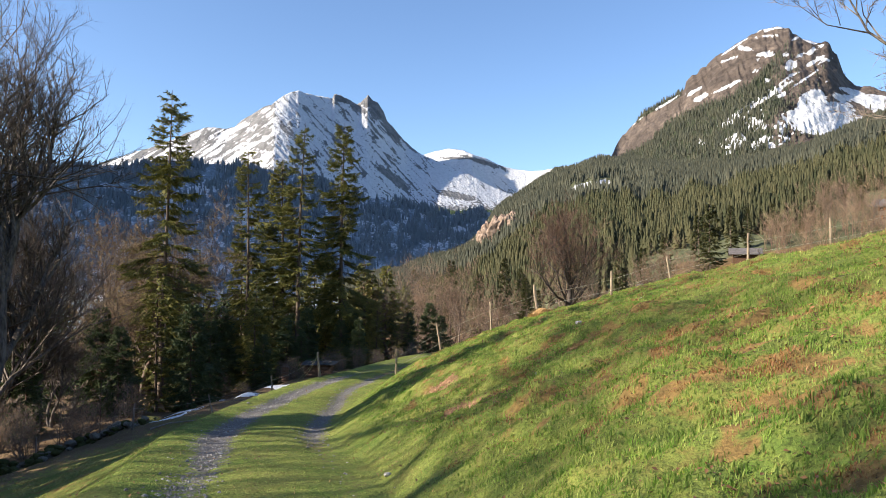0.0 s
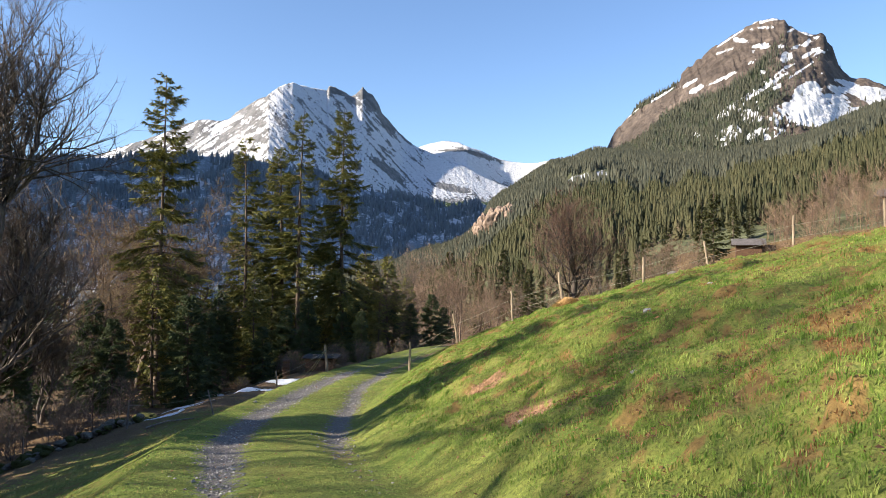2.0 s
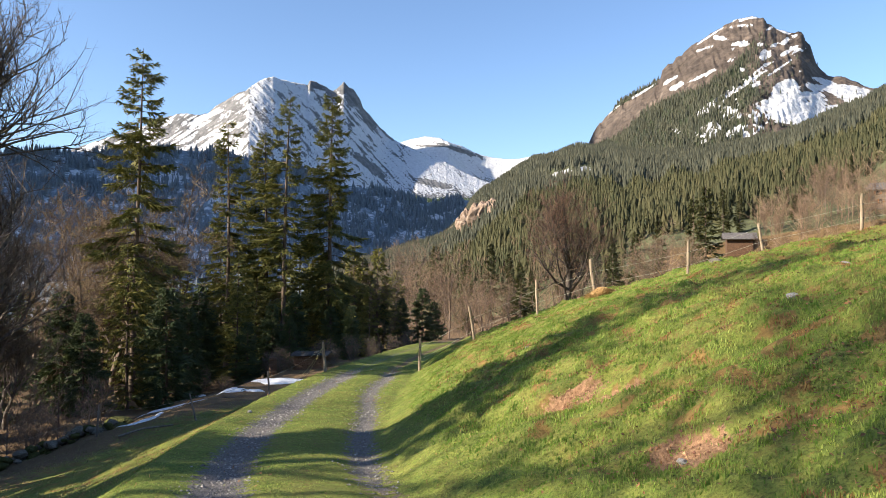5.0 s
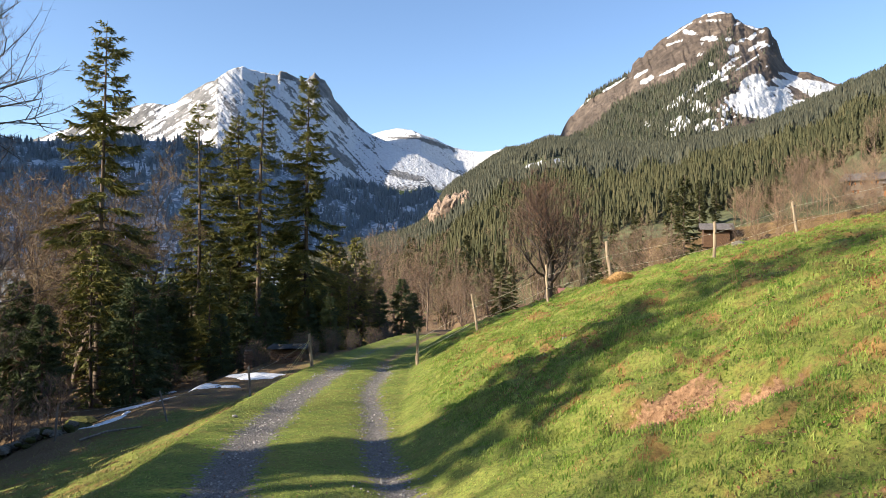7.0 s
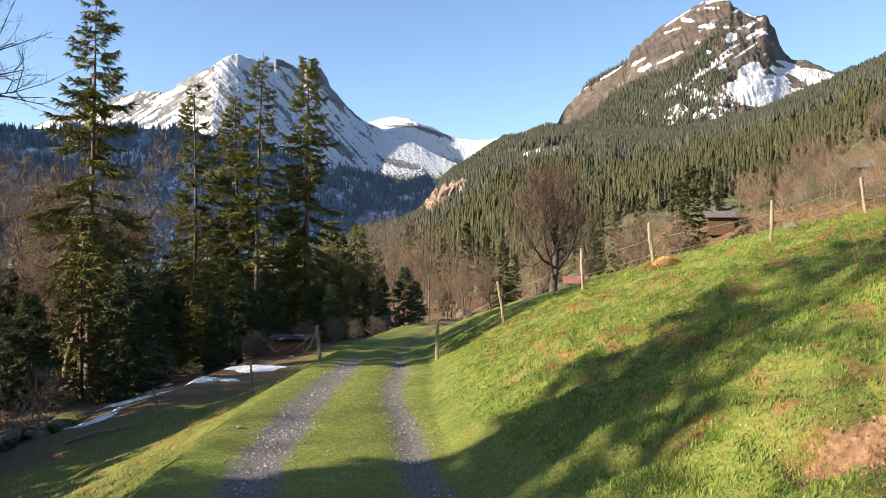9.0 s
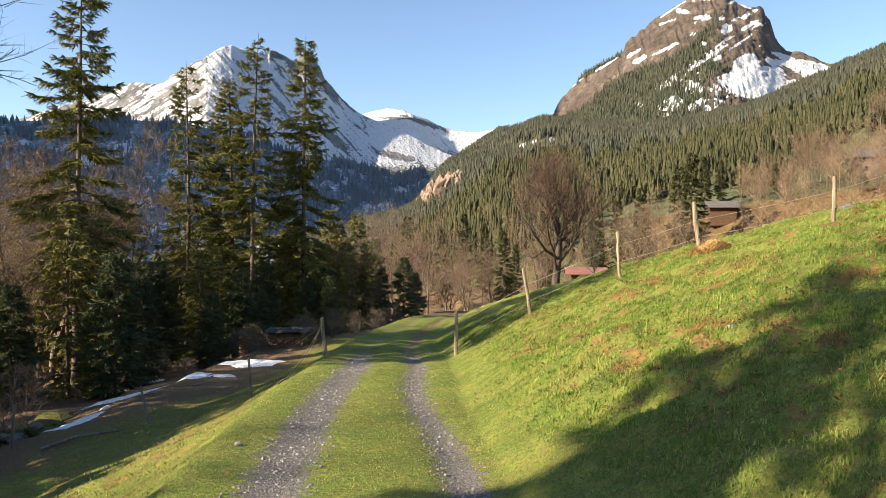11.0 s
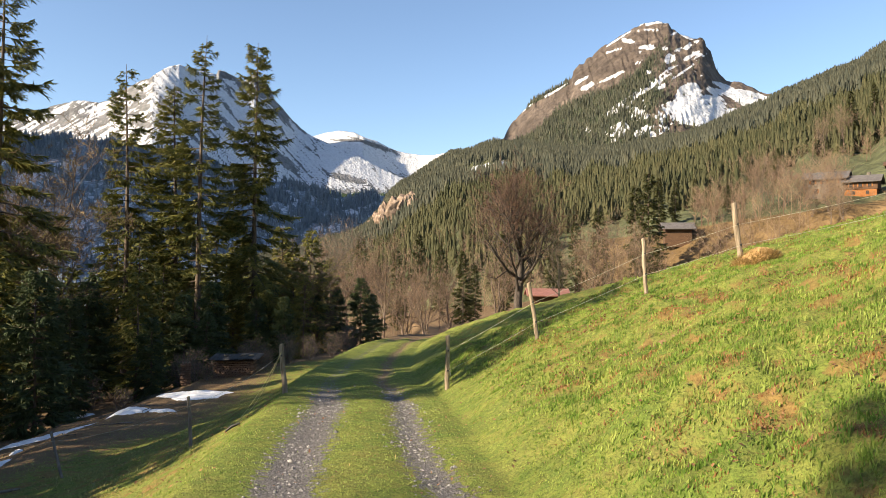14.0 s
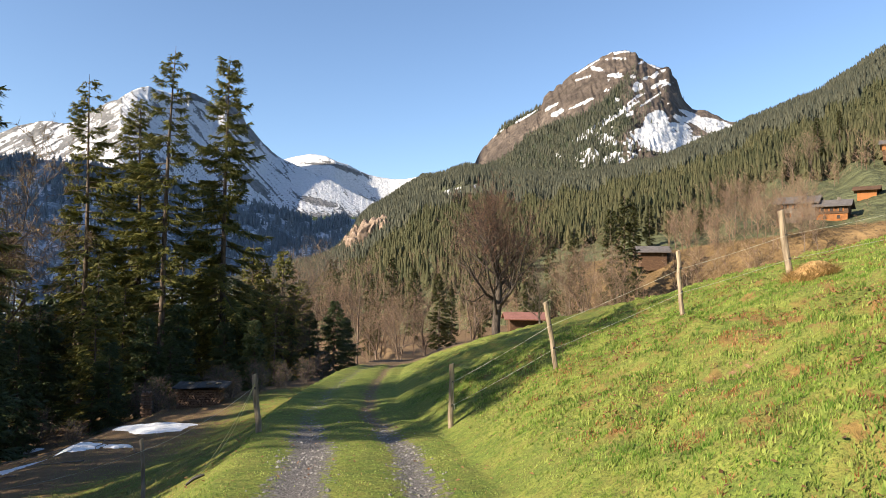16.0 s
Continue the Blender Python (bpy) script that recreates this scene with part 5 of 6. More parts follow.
def rock_mesh(seed, flat=0.7, name="stone", fine=2):
    rng = np.random.default_rng(seed)
    bm = bmesh.new()
    bmesh.ops.create_icosphere(bm, subdivisions=fine, radius=1)
    off = rng.uniform(0, 50, 3)
    for vert in bm.verts:
        n = noise.noise(Vector(vert.co * 1.1) + Vector(off)) * 0.45 + noise.noise(Vector(vert.co * 2.6) + Vector(off)) * 0.18 + (noise.noise(Vector(vert.co * 7) + Vector(off)) * 0.12 if fine > 2 else 0)
        vert.co *= 1 + n
        vert.co.z *= flat
    me = bpy.data.meshes.new(name)
    bm.to_mesh(me)
    bm.free()
    me.materials.append(M_STONE)
    return me


ROCKS = [rock_mesh(200 + i, 0.55 + 0.06 * i) for i in range(5)]
MOSSY = [r.copy() for r in ROCKS]
for r in MOSSY:
    r.materials[0] = M_MOSS
rng = np.random.default_rng(5)
bank = tagged(new("stone_bank"), "low heap of loose grey field stones along the wood", "stone bank")
for i in range(130):
    t = rng.uniform(0, 0.74)
    x, y = -19.6 + 6.6 * t + rng.normal(0, 0.5), 28.2 + 6.6 * t + rng.normal(0, 0.45)
    s = rng.uniform(0.07, 0.26)
    ob = new("stone", ROCKS[i % 5] if i % 2 else MOSSY[i % 5])
    ob.parent = bank
    ob.matrix_basis = pose(x, y, float(land(x, y)) + s * 0.2 + max(0, 0.25 - 0.4 * abs(rng.normal(0, 0.5))), rng.uniform(-20, 20), rng.uniform(-20, 20), rng.uniform(0, 360)) @ Matrix.Diagonal((s * rng.uniform(0.8, 1.4), s, s, 1))
for x, y, s, m in ((-16.2, 36.6, 0.75, 1), (-16.9, 38.7, 0.9, 1), (-17.4, 41.0, 0.8, 1), (-16.0, 34.3, 0.6, 1), (-17.6, 35.0, 0.5, 0), (-18.4, 43.5, 0.5, 1)):
    ob = tagged(new("mossy_boulder", (ROCKS, MOSSY)[m][int(s * 10) % 5]), "low boulder covered in brown-green moss on the bank", "boulder", "boulders on the bank")
    ob.matrix_basis = pose(x, y, float(land(x, y)) + 0.05, 0, 0, x * 40) @ Matrix.Diagonal((s, s * 1.1, s * 0.6, 1))
SUNNY = [r.copy() for r in ROCKS]
for r in SUNNY:
    r.materials[0] = M_GRAVEL
for x, y, s in ((0.92, 18.95, 0.06), (3.55, 12.7, 0.07), (5.4, 14.6, 0.08), (2.2, 8.4, 0.05), (1.0, 9.7, 0.05), (9.2, 29.0, 0.22), (-5.25, 19.4, 0.045), (0.1, 7.1, 0.045)):
    ob = tagged(new("meadow_stone", (ROCKS if s > 0.1 else SUNNY)[int(s * 100) % 5]), "pale stone lying half sunk in the meadow grass", "stone", "stones in the meadow")
    ob.matrix_basis = pose(x, y, float(land(x, y)) + s * 0.3, 5, 8, x * 70) @ Matrix.Diagonal((s * 1.2, s, s, 1))


cliff = tagged(new("rock_cliff"), "pale pinkish rock cliff among the spruce forest", "cliff")
PALE = [rock_mesh(230 + i, 0.7, "outcrop", 4) for i in range(5)]
for r in PALE:
    r.materials[0] = M_CLIFF
for i in range(9):
    k = i / 8
    a, e = radians(2.3 + 3.6 * k), radians(2.7 + 1.7 * k + 0.35 * math.sin(i * 2.1))
    at = trees_of_land[1].ray_cast(Vector((-4.15, 15.63, -0.09)), Vector((math.sin(a) * math.cos(e), math.cos(a) * math.cos(e), math.sin(e))))[0]
    if at is None:
        continue
    ob = new("outcrop", PALE[i % 5])
    ob.parent = cliff
    s = 4.5 + 3.0 * math.sin(k * 3.1)
    ob.matrix_basis = pose(at.x, at.y, at.z + 0.6 * s, 0, 12, 70 * i) @ Matrix.Diagonal((s, s * 0.8, s * 1.7, 1))


def log_mesh(length, radius, seed, split=False):
    rng = np.random.default_rng(seed)
    n = 7 if not split else 5
    a = np.sort(rng.uniform(0, 0.3, n) + np.arange(n) * 2 * np.pi / n)
    r = radius * rng.uniform(0.85, 1.1, n)
    ring = np.stack([0 * a, r * np.cos(a), r * np.sin(a)], -1)
    v = np.concatenate([ring - [length / 2, 0, 0], ring + [length / 2, 0, 0], [[-length / 2, 0, 0], [length / 2, 0, 0]]])
    q = np.array([(j, (j + 1) % n, n + (j + 1) % n, n + j) for j in range(n)])
    t = np.array([((j + 1) % n, j, 2 * n) for j in range(n)] + [(n + j, n + (j + 1) % n, 2 * n + 1) for j in range(n)])
    return mesh_np("log", v, [t, q], M_LOG)


LOGS = [log_mesh(0.9, 0.07, 300 + i, i % 2) for i in range(5)]


def woodpile(x, y, wide, high, turn):
    root = tagged(new("woodpile"), "stacked firewood pile under a dark roofing sheet", "woodpile")
    z = min(float(land(x - wide / 2, y)), float(land(x + wide / 2, y)), float(land(x, y)))
    root.matrix_basis = pose(x, y, z, 0, 0, turn)
    k = 0
    for row in range(int(high / 0.125)):
        for col in range(int(wide / 0.14)):
            ob = new("log", LOGS[(row * 7 + col * 3) % 5])
            ob.parent = root
            s = rng.uniform(0.85, 1.12)
            ob.matrix_basis = pose(-wide / 2 + 0.14 * (col + 0.5 * (row % 2)) + rng.normal(0, 0.01), rng.normal(0, 0.04), 0.06 + row * 0.125, rng.uniform(0, 360), 0, 90) @ Matrix.Diagonal((1, s, s, 1))
            k += 1
    sx, sy = np.linspace(-wide / 2 - 0.25, wide / 2 + 0.25, 40), np.linspace(-0.75, 0.75, 3)
    X, Y = np.meshgrid(sx, sy, indexing="ij")
    Z = high + 0.12 + 0.03 * np.sin(X * 40) + 0.1 * Y + 0.04 * np.sin(X * 2)
    i, j = np.meshgrid(np.arange(39), np.arange(2), indexing="ij")
    q = np.stack([i * 3 + j, (i + 1) * 3 + j, (i + 1) * 3 + j + 1, i * 3 + j + 1], -1).reshape(-1, 4)
    top = np.stack([X, Y, Z], -1).reshape(-1, 3)
    v = np.concatenate([top, top - [0, 0, 0.03]])
    part("roof_sheet", mesh_np("roof_sheet", v, [q, q[:, ::-1] + len(top)], M_TAR), M_TAR, root, "dark corrugated sheet")
    for px in (-0.6, 0.4, 0.9):
        ob = part("weight_stone", ROCKS[2], M_STONE, root)
        ob.matrix_basis = pose(px * wide / 2.4, 0.0, high + 0.2) @ Matrix.Diagonal((0.16, 0.13, 0.1, 1))
    return root


woodpile(-9.9, 56.0, 2.3, 1.1, -8)
stack = tagged(new("log_stack"), "narrow crosswise stack of split orange firewood", "woodpile")
stack.matrix_basis = pose(-12.5, 55.0, float(land(-12.5, 55.0)), 0, 0, 12)
for layer in range(11):
    for side in (-1, 0, 1):
        ob = new("log", LOGS[(layer + side) % 5])
        ob.parent = stack
        off = 0.17 * side
        ob.matrix_basis = pose(0 if layer % 2 else off, off if layer % 2 else 0, 0.07 + layer * 0.115, rng.uniform(0, 360), 0, 0 if layer % 2 else 90) @ Matrix.Diagonal((0.62, 1, 1, 1))
pole_v, pole_f = tube([(-12.9, 30.4, float(land(-12.9, 30.4)) + 0.06), (-12.2, 30.9, float(land(-12.2, 30.9)) + 0.1), (-11.2, 31.4, float(land(-11.2, 31.4)) + 0.07)], [0.045, 0.04, 0.03], 7)
tagged(new("fallen_rail", mesh_np("fallen_rail", pole_v, [pole_f], M_POST_GREY, True)), "grey fallen fence rail lying in the grass", "rail")

# dead branches lying under the trees
for i in range(26):
    x, y = rng.uniform(-20, -9.5), rng.uniform(36, 62)
    ln, a = rng.uniform(0.8, 2.6), rng.uniform(0, 6.28)
    s = np.linspace(0, 1, 5)
    px, py = x + ln * s * math.cos(a) + rng.normal(0, 0.05, 5), y + ln * s * math.sin(a) + rng.normal(0, 0.05, 5)
    v, f = tube(np.stack([px, py, land(px, py) + 0.05 + 0.12 * s * rng.random()], -1), 0.028 * (1 - 0.7 * s), 5)
    tagged(new("fallen_branch", mesh_np("fallen_branch", v, [f], M_BARK)), "broken dead branch lying on the brown wood floor", "branch", "fallen branches")


# undergrowth at the edge of the wood
shrub = bare_tree("bare_shrub", 2.6, 1.1, 91, 0.035, 5, 0.4, 6, M_TWIG_BUD, fine=0.6, fork=0.05, kids=(4, 3), twig=0.007)
tagged(stand(shrub, -12.4, 57.0), "bare brown shrub at the edge of the wood", "shrub", "bare shrubs")
for x, y, s, turn in ((-11.2, 57.2, 0.6, 40), (-8.4, 56.4, 0.6, 300), (-9.4, 58.2, 1.0, 350), (-11.4, 55.2, 0.45, 20), (-13.4, 59, 1.0, 80), (-8.6, 58.5, 0.8, 130), (-7.4, 60.5, 1.0, 170), (-15.8, 54.5, 0.7, 210), (-18.5, 57.5, 1.0, 250), (-20.0, 38.0, 1.2, 290), (-22.2, 35.5, 1.3, 330), (-18.6, 34.5, 0.9, 15), (-23.5, 31.0, 1.4, 60), (-19.5, 31.8, 0.9, 100), (-6.0, 64.0, 0.9, 140), (-4.6, 70, 1.0, 180), (-21.0, 46.0, 1.2, 220), (-23.6, 43.0, 1.3, 260), (-24.5, 37.5, 1.5, 290), (-3.2, 76, 1.2, 33)):
    another(shrub, x, y, turn, s)


# ---- buildings across the valley ----
def box_part(name, parent, size, at, material, label="", turn=(0, 0, 0), bevel=0.02):
    bm = bmesh.new()
    bmesh.ops.create_cube(bm, size=1)
    bmesh.ops.scale(bm, vec=size, verts=bm.verts)
    bmesh.ops.bevel(bm, geom=bm.edges[:], offset=min(bevel, min(size) * 0.3), segments=1, affect="EDGES")
    ob = part(name, bm, material, parent, label)
    ob.matrix_basis = pose(*at, *turn)
    return ob


def prism(name, parent, w, d, h, at, material, label=""):
    """The loft under the roof: a triangular prism with its ridge along x."""
    v = np.array([(-w / 2, -d / 2, 0), (w / 2, -d / 2, 0), (-w / 2, d / 2, 0), (w / 2, d / 2, 0), (-w / 2, 0, h), (w / 2, 0, h)])
    me = mesh_np(name, v, [np.array([(0, 4, 2), (1, 3, 5)]), np.array([(0, 1, 5, 4), (3, 2, 4, 5), (0, 2, 3, 1)])], material)
    ob = part(name, me, material, parent, label)
    ob.matrix_basis = pose(*at)
    return ob


def window(parent, at, w, h):
    glass = box_part("window", parent, (w, 0.08, h), at, M_PANE)
    for dx, dz, sx, sz in ((0, h / 2 + 0.05, w + 0.2, 0.1), (0, -h / 2 - 0.05, w + 0.2, 0.1), (-w / 2 - 0.05, 0, 0.1, h), (w / 2 + 0.05, 0, 0.1, h), (0, 0, 0.06, h)):
        fr = box_part("window_frame", glass, (sx, 0.12, sz), (dx, -0.02, dz), M_CHALET)
    for side in (-1, 1):
        box_part("shutter", glass, (w * 0.5, 0.05, h), (side * (w * 0.78 + 0.08), -0.03, 0), M_CHALET_ORANGE)
    return glass


def house(name, label, bearing, distance, low, wide, deep, storey, pitch, upper, lower, roof, turn, windows=True, lift=0.0, category="house"):
    x, y, z = spot(bearing, distance)
    root = tagged(new(name), label, category)
    root.matrix_basis = pose(x, y, z - 0.8 + lift, 0, 0, turn)
    box_part("lower_wall", root, (wide, deep, low + 0.8), (0, 0, (low + 0.8) / 2), lower)
    low = low + 0.8
    if storey:
        box_part("upper_wall", root, (wide + 0.3, deep + 0.3, storey), (0, 0, low + storey / 2 + 0.002), upper)
    top = low + storey
    rise = deep / 2 * math.tan(radians(pitch))
    prism("loft", root, wide + 0.2, deep + 0.2, rise, (0, 0, top + 0.004), upper)
    slope = (deep / 2 + 0.9) / math.cos(radians(pitch))
    for side in (-1, 1):
        box_part("roof_side", root, (wide + 1.6, slope, 0.16), (0, side * (deep / 4 + 0.45), top + rise / 2 - 0.45 * math.tan(radians(pitch)) + 0.13), roof, turn=(-side * pitch, 0, 0))
    if windows:
        for i in (-1, 0, 1):
            window(root, (i * wide * 0.29, -deep / 2 - 0.17, low + storey * 0.5), wide * 0.08, storey * 0.42)
        for i in (-0.6, 0.6):
            window(root, (i * wide * 0.36, -deep / 2 - 0.02, low * 0.62), wide * 0.07, low * 0.3)
        box_part("chimney", root, (0.6, 0.6, 1.3), (wide * 0.2, 0, top + rise), M_STONE)
    return root


house("chalet", "brown wooden chalet with an orange ground floor and grey roof", 39.5, 152, 0.8, 5.2, 5.0, 1.6, 24, M_CHALET, M_CHALET_ORANGE, M_GREYROOF, -46)
house("chalet_wing", "older chalet wing with weathered grey walls under a grey roof", 37.3, 154, 1.6, 6.6, 6, 1.5, 24, M_POST_GREY, M_POST_GREY, M_GREYROOF, -46)
house("shed", "small orange wooden shed on the slope", 41.6, 165, 1.5, 3.4, 3, 0.0, 22, M_CHALET_ORANGE, M_CHALET_ORANGE, M_CHALET, -45, False)
house("upper_chalet", "reddish wooden chalet higher on the slope", 43.6, 200, 1.8, 7, 6, 1.6, 22, M_CHALET_ORANGE, M_CHALET, M_GREYROOF, -45)
house("hay_barn", "dark wooden hay barn with a grey roof", 27.0, 147, 3.0, 5.0, 4.4, 0.0, 24, M_CHALET, M_CHALET, M_GREYROOF, -20, False, category="barn")
house("cabin", "low cabin with dull red sheet roofs behind the meadow", 17.1, 94, 2.0, 4.2, 3.4, 0.0, 18, M_CHALET, M_CHALET, M_REDROOF, -10, False, category="cabin")


# the straw-covered hummock at the stout post
a, r_ = np.meshgrid(np.linspace(0, 2 * np.pi, 33)[:-1], np.linspace(0, 1, 9), indexing="ij")
hx, hy = 4.58 + 0.5 * r_ * np.cos(a), 27.5 + 0.36 * r_ * np.sin(a)
hz = land(hx, hy) + 0.24 * (1 - r_**2) ** 0.8 * (0.75 + 0.5 * vnoise(hx * 5, hy * 5, 3)) - 0.03 * r_
i, j = np.meshgrid(np.arange(32), np.arange(8), indexing="ij")
k = (i + 1) % 32
q = np.stack([i * 9 + j, i * 9 + j + 1, k * 9 + j + 1, k * 9 + j], -1).reshape(-1, 4)
M_STRAW = simple("matted_straw", (0.3, 0.18, 0.07), (0.55, 0.36, 0.16), 14, bump=0.8, dist=0.04)
tagged(new("hummock", mesh_np("hummock", np.stack([hx, hy, hz], -1).reshape(-1, 3), [q], M_STRAW, True)), "small hummock matted with dry straw at the post", "hummock")


# ---- gravel, leaves and grass ----
def field(n, seed, x0, x1, y0, y1):
    r = np.random.default_rng(seed)
    return r, r.uniform(x0, x1, n), r.uniform(y0, y1, n)


# loose stones in the ruts
r, x, y = field(120000, 401, -7, 3, 1, 42)
left, right = ruts(x, y)
keep = r.random(len(x)) < ((1 - 0.9 * sstep(y, 28, 35)) * np.maximum(left**2, (0.1 + 0.8 * sstep(y, 10, 14)) * right**2) * (0.3 + 0.7 * fbm(x * 1.5, y * 1.5, 2, 8)) * 0.62)
x, y = x[keep], y[keep]
n = len(x)
size = r.uniform(0.008, 0.026, n) * (1 + 0.6 * (r.random(n) > 0.93))
oct_v = np.array([(1, 0, 0), (-1, 0, 0), (0, 1, 0), (0, -1, 0), (0, 0, 1), (0, 0, -1)], float)
oct_f = np.array([(0, 2, 4), (2, 1, 4), (1, 3, 4), (3, 0, 4), (2, 0, 5), (1, 2, 5), (3, 1, 5), (0, 3, 5)])
v = oct_v[None] * size[:, None, None] * r.uniform(0.6, 1.3, (n, 6, 1)) * np.array([1.2, 1.0, 0.7])
a = r.uniform(0, 6.28, n)
c, s = np.cos(a)[:, None], np.sin(a)[:, None]
v = np.stack([v[..., 0] * c - v[..., 1] * s, v[..., 0] * s + v[..., 1] * c, v[..., 2]], -1)
v = v + np.stack([x, y, land(x, y) + size * 0.25], -1)[:, None]
f = (np.arange(n) * 6)[:, None, None] + oct_f[None]
tagged(new("gravel", mesh_np("gravel", v.reshape(-1, 3), [f.reshape(-1, 3)], M_GRAVEL)), "loose grey gravel in the wheel ruts", "gravel", kind="stuff")

# clods in the slipped bank
r, x, y = field(90000, 402, -1, 6, 4, 30)
keep = r.random(len(x)) < earth(x, y) ** 1.5 * 0.9
x, y = x[keep], y[keep]
n = len(x)
size = r.uniform(0.006, 0.022, n)
v = oct_v[None] * size[:, None, None] * r.uniform(0.6, 1.4, (n, 6, 1)) + np.stack([x, y, land(x, y) + size * 0.2], -1)[:, None]
f = (np.arange(n) * 6)[:, None, None] + oct_f[None]
M_CLOD = simple("reddish_earth", (0.17, 0.09, 0.05), (0.44, 0.27, 0.16), 12, bump=0.5, island=0.5)
tagged(new("earth_clods", mesh_np("earth_clods", v.reshape(-1, 3), [f.reshape(-1, 3)], M_CLOD)), "crumbled reddish earth of the slipped bank", "earth", kind="stuff")

# fallen leaves
r, x, y = field(260000, 403, -9, 14, 0, 34)
u = x - foot(y)
patch = fbm(x * 0.9, y * 0.9, 3, 77)
keep = r.random(len(x)) < (sstep(patch, 0.46, 0.7) * (0.05 + 0.6 * sstep(u, 0.5, 2)) * (0.75 + 0.25 * sstep(-y, -16, -5)) + 0.003)
x, y = x[keep], y[keep]
n = len(x)
sz = r.uniform(0.01, 0.026, n) * (1 + 0.02 * np.maximum(y - 12, 0))
a, tilt = r.uniform(0, 6.28, n), r.normal(0, 0.35, (n, 2))
leaf = np.array([(-1, 0, 0), (0, -0.6, 0.18), (1, 0, 0.05), (0, 0.6, 0.22)])
v = leaf[None] * sz[:, None, None]
c, s = np.cos(a)[:, None], np.sin(a)[:, None]
v = np.stack([v[..., 0] * c - v[..., 1] * s, v[..., 0] * s + v[..., 1] * c, v[..., 2] + v[..., 0] * tilt[:, :1] + v[..., 1] * tilt[:, 1:]], -1)
v = v + np.stack([x, y, land(x, y) + 0.03 + 0.02 * r.random(n)], -1)[:, None]
f = (np.arange(n) * 4)[:, None, None] + np.array([(0, 1, 2), (0, 2, 3)])[None]
tagged(new("fallen_leaves", mesh_np("fallen_leaves", v.reshape(-1, 3), [f.reshape(-1, 3)], M_LEAF)), "dry brown fallen leaves scattered over the meadow", "leaves", kind="stuff")


def blades(name, x, y, tall, wide, lean, seed, material, label, tint=None):
    r = np.random.default_rng(seed)
    n = len(x)
    a = r.uniform(0, 6.28, n)
    side = np.stack([np.cos(a), np.sin(a), 0 * a], -1) * wide[:, None] / 2
    b = a + 1.57 + r.normal(0, 0.5, n)
    tipway = np.stack([np.cos(b) * lean, np.sin(b) * lean, np.ones(n)], -1) * tall[:, None]
    o = np.stack([x, y, land(x, y) - 0.008], -1)
    mid = o + tipway * np.array([0.38, 0.38, 0.6])
    v = np.stack([o - side, o + side, mid + side * 0.8, mid - side * 0.8, o + tipway], 1)
    f3 = (np.arange(n) * 5)[:, None] + np.array([3, 2, 4])[None]
    f4 = (np.arange(n) * 5)[:, None] + np.array([0, 1, 2, 3])[None]
    me = mesh_np(name, v.reshape(-1, 3), [f3, f4], material)
    if tint is not None:
        give(me, "tint", np.repeat(np.clip(tint + r.normal(0, 0.12, n), 0, 1), 5))
    return tagged(new(name, me), label, "grass", kind="stuff")


def sown(n, seed, x0, x1, y0, y1):
    r, x, y = field(n, seed, x0, x1, y0, y1)
    u = x - foot(y)
    left, right = ruts(x, y)
    w = np.where(u > 0, np.exp(-np.maximum(u - 3, 0) / 7), np.exp(-np.maximum(-u - 4.5, 0) / 2.5))
    w = w * (1 - 0.93 * np.clip(np.maximum(left, 0.9 * right) * 1.2, 0, 1)) * (1 - np.clip(earth(x, y) * 1.3, 0, 0.97))
    w = w * (0.4 + 0.6 * np.exp(-np.maximum(y - 23, 0) / 6)) * (1 - 0.8 * thin_turf(x, y))
    clump = 0.45 * fbm(x * 2.2, y * 2.2, 3, 55) + 0.55 * vnoise(x * 7, y * 7, 56)
    keep = r.random(n) < w * (0.4 + 0.6 * sstep(u, -0.2, 0.6)) * (0.45 + 0.75 * sstep(clump, 0.4, 0.6))
    return r, x[keep], y[keep], u[keep], clump[keep]


r, x, y, u, clump = sown(900000, 404, -9, 15, 0.5, 38)
n = len(x)
slope_side = sstep(u, 0.2, 1.2)
tall = (0.02 + 0.014 * slope_side + 0.024 * slope_side * sstep(clump, 0.4, 0.65)) * r.uniform(0.6, 1.5, n)
wide = r.uniform(0.004, 0.009, n) * (1 + 0.25 * slope_side) * (1 + 0.025 * np.maximum(y - 8, 0) + 0.04 * np.maximum(y - 22, 0))
blades("grass", x, y, tall, wide * 1.3, r.uniform(0.1, 0.7, n), 405, M_BLADE, "short spring meadow grass in uneven tufts", sstep(0.5 * fbm(x * 5, y * 5, 3, 57) + 0.5 * vnoise(x * 11, y * 11, 58), 0.25, 0.75))
r, x, y, u, clump = sown(170000, 406, -9, 15, 0.5, 36)
dryness = fbm(x * 0.8, y * 0.8, 3, 66)
keep = r.random(len(x)) < (0.06 + sstep(dryness, 0.5, 0.68) * (0.2 + 0.25 * sstep(u, 0.5, 2.0)) + 1.0 * np.exp(-((u + 5.0) / 0.9) ** 2))
x, y, u = x[keep], y[keep], u[keep]
n = len(x)
blades("dry_grass", x, y, (0.035 - 0.006 * sstep(u, 0.2, 1.2)) * r.uniform(0.5, 1.5, n), r.uniform(0.006, 0.012, n), r.uniform(0.3, 1.2, n), 407, M_DRYBLADE, "last year's dry straw between the green grass")
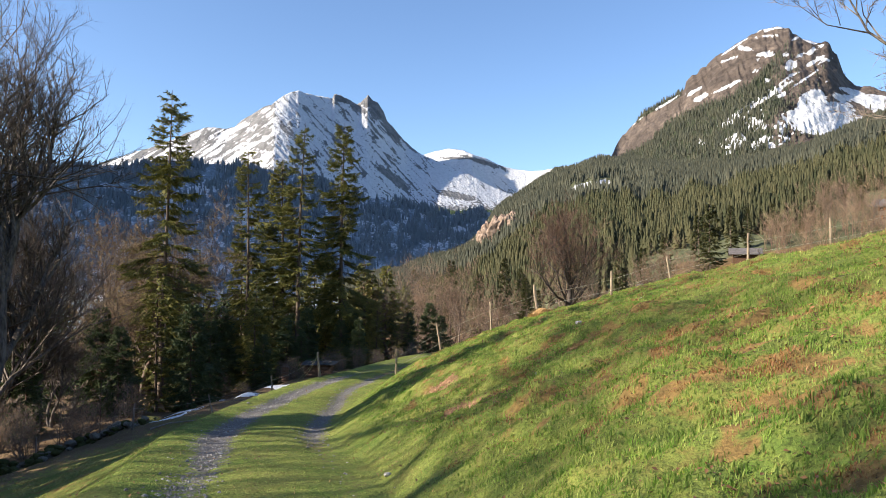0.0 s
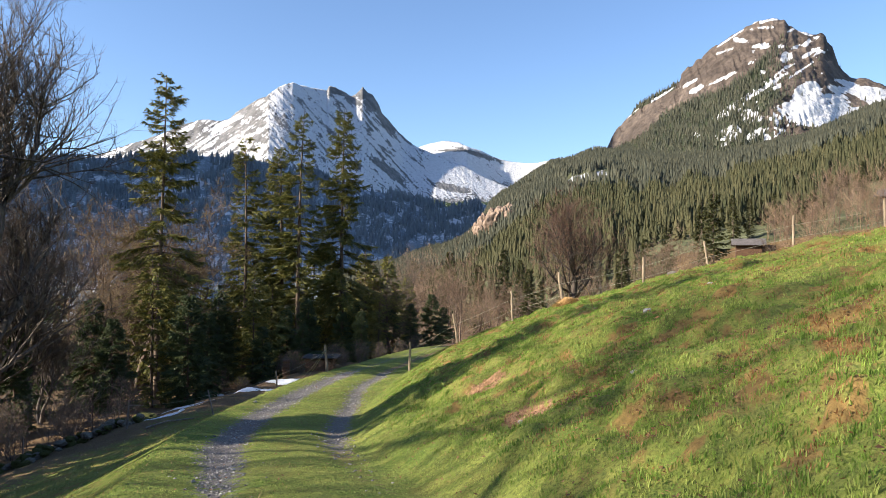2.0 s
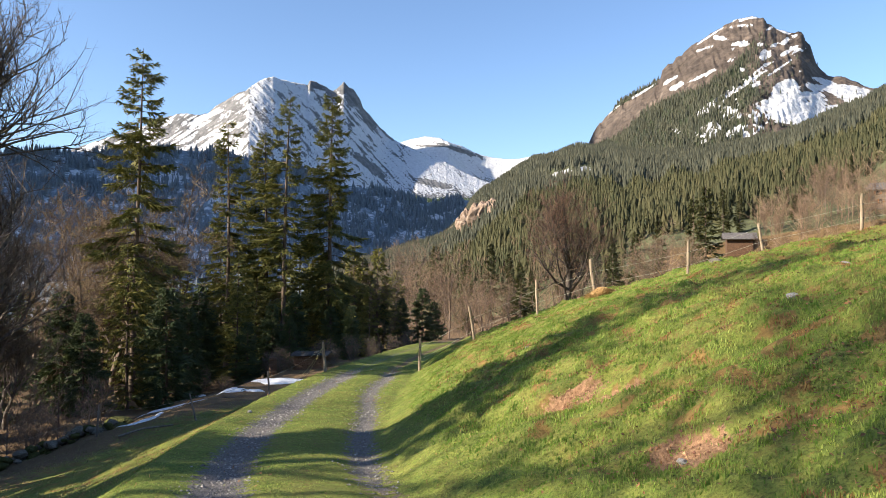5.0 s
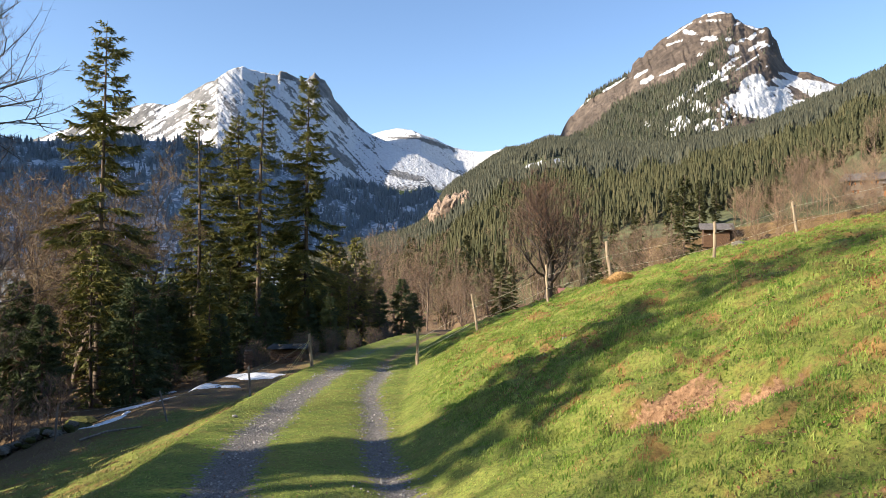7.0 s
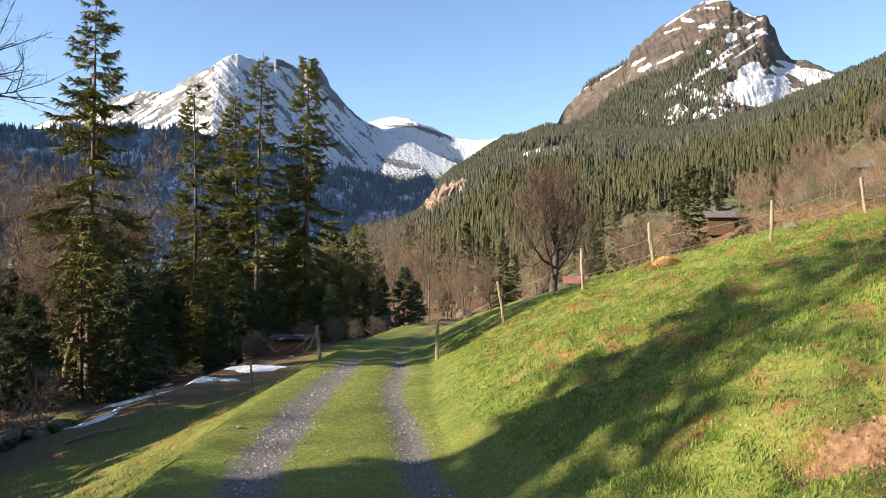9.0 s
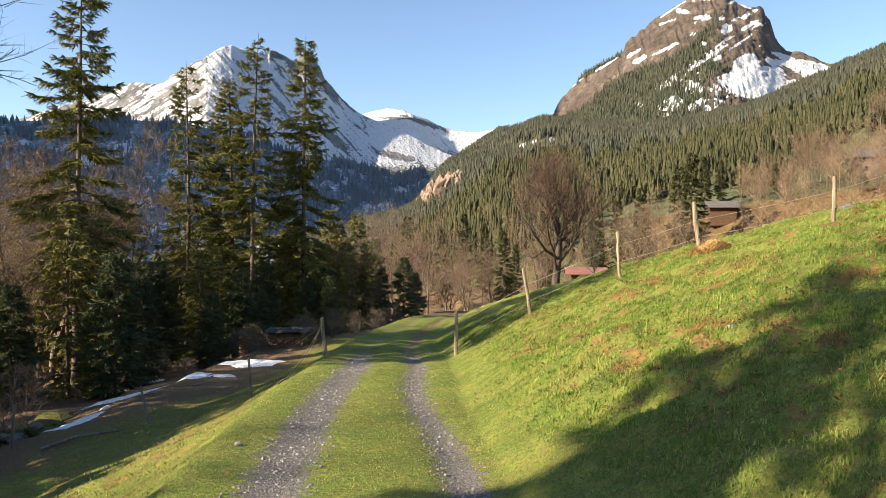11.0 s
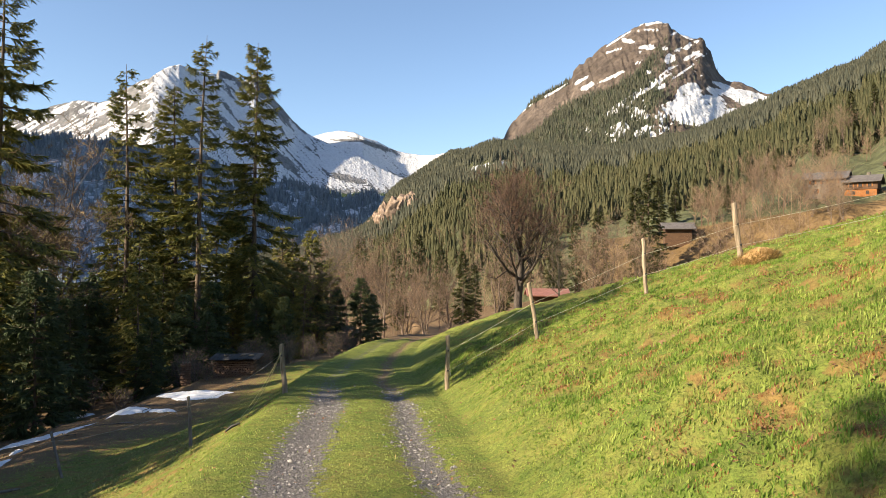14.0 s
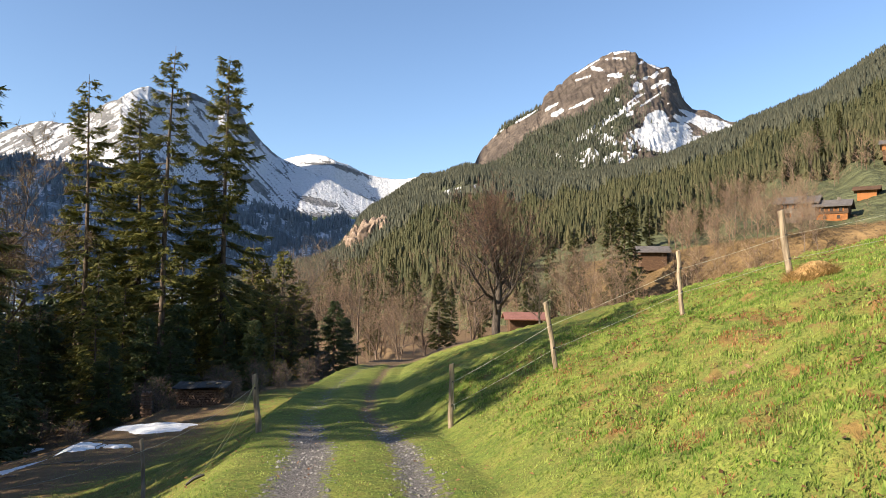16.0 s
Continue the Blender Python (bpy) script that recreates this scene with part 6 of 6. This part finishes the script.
# rusty tussocks of dead grass, and longer green tufts
def tufts(count, seed, per, radius, low, high, name, material, label, u0, broad=0.013, rusty=False):
    r, x, y = field(count * (14 if rusty else 6), seed, -3, 14, 1.5, 34)
    u = x - foot(y)
    worn = thin_turf(x, y)
    w = worn if rusty else sstep(u, u0, u0 + 0.8) * (0.75 + 0.25 * sstep(-y, -18, -6)) * sstep(fbm(x * 0.5, y * 0.5, 2, seed), 0.3, 0.55) * (1 - 0.9 * worn)
    keep = np.nonzero(r.random(len(x)) < w)[0][:count]
    cx, cy, size = np.repeat(x[keep], per), np.repeat(y[keep], per), np.repeat(r.uniform(0.5, 1.4, len(keep)), per)
    n = len(cx)
    a, d = r.uniform(0, 6.28, n), np.sqrt(r.random(n)) * radius * size
    tall = r.uniform(low, high, n) * (0.7 + 0.4 * size) * (1.2 - 0.6 * d / radius / size)
    return blades(name, cx + d * 1.3 * np.cos(a), cy + d * np.sin(a), tall, r.uniform(0.4, 1.0, n) * broad * (1 + 0.04 * np.clip(cy - 12, 0, 12)), r.uniform(0.2, 1.0, n), seed + 1, material, label, np.repeat(r.beta(1.5, 1.5, len(keep)), per))


tufts(1500, 421, 46, 0.17, 0.02, 0.055, "dead_tussocks", M_RUST, "rusty tussocks of last year's matted grass", 0.8, rusty=True)
tufts(4200, 431, 30, 0.1, 0.03, 0.065, "green_tufts", M_TUFT, "thick tufts of lush green meadow grass", 0.3, 0.01)
# broad fresh leaves in tufts
r, x, y, u, clump = sown(26000, 408, -3, 12, 1, 28)
keep = (u > 0.5) & (fbm(x * 0.7, y * 0.7, 2, 67) > 0.5)
x, y = np.repeat(x[keep], 6), np.repeat(y[keep], 6)
n = len(x)
x, y = x + r.normal(0, 0.03, n), y + r.normal(0, 0.03, n)
M_BROAD = leaf_like("fresh_broad_leaves", (0.14, 0.27, 0.024), (0.36, 0.46, 0.07), 0.25, 0.4)
blades("meadow_herbs", x, y, r.uniform(0.02, 0.045, n), r.uniform(0.006, 0.01, n), r.uniform(0.4, 1.4, n), 409, M_BROAD, "fresh bright green broad-leaved herbs in the meadow")
# rough dull grass and litter on the shaded bank
r, x, y = field(70000, 441, -19, -4, 14, 58)
u = x - foot(y)
keep = r.random(len(x)) < sstep(-u, 4.0, 5.5) * (0.25 + 0.75 * sstep(fbm(x * 1.3, y * 1.3, 3, 88), 0.42, 0.62)) * (0.25 + 0.75 * sstep(13 + u, 0, 6))
x, y = x[keep], y[keep]
n = len(x)
blades("bank_grass", x, y, r.uniform(0.025, 0.07, n), r.uniform(0.012, 0.024, n), r.uniform(0.4, 1.8, n), 442, M_DULLBLADE, "rough dull grass on the shaded bank")
# the straw-covered hummock round the stout post
r = np.random.default_rng(410)
n = 2200
a, d = r.uniform(0, 6.28, n), np.sqrt(r.random(n)) * 0.95
x, y = 4.58 + d * 0.55 * np.cos(a), 27.5 + d * 0.4 * np.sin(a)
blades("straw_tussock", x, y, r.uniform(0.05, 0.09, n) + 0.16 * (1 - d**2), r.uniform(0.01, 0.018, n), r.uniform(0.5, 1.8, n), 411, M_DRYBLADE, "tussock of dry orange straw at the stout post")
# a thin dry stalk on the slope
sx, sy = 3.63, 17.7
p = np.array([(sx, sy, -0.05), (sx - 0.06, sy, 0.25), (sx - 0.16, sy + 0.02, 0.5), (sx - 0.3, sy + 0.03, 0.66)]) + [0, 0, float(land(sx, sy))]
v, f = tube(p, [0.008, 0.007, 0.005, 0.003], 5)
stalk = tagged(new("dry_stalk", mesh_np("dry_stalk", v, [f], M_DRYBLADE, True)), "thin pale dry stalk standing in the meadow", "stalk")
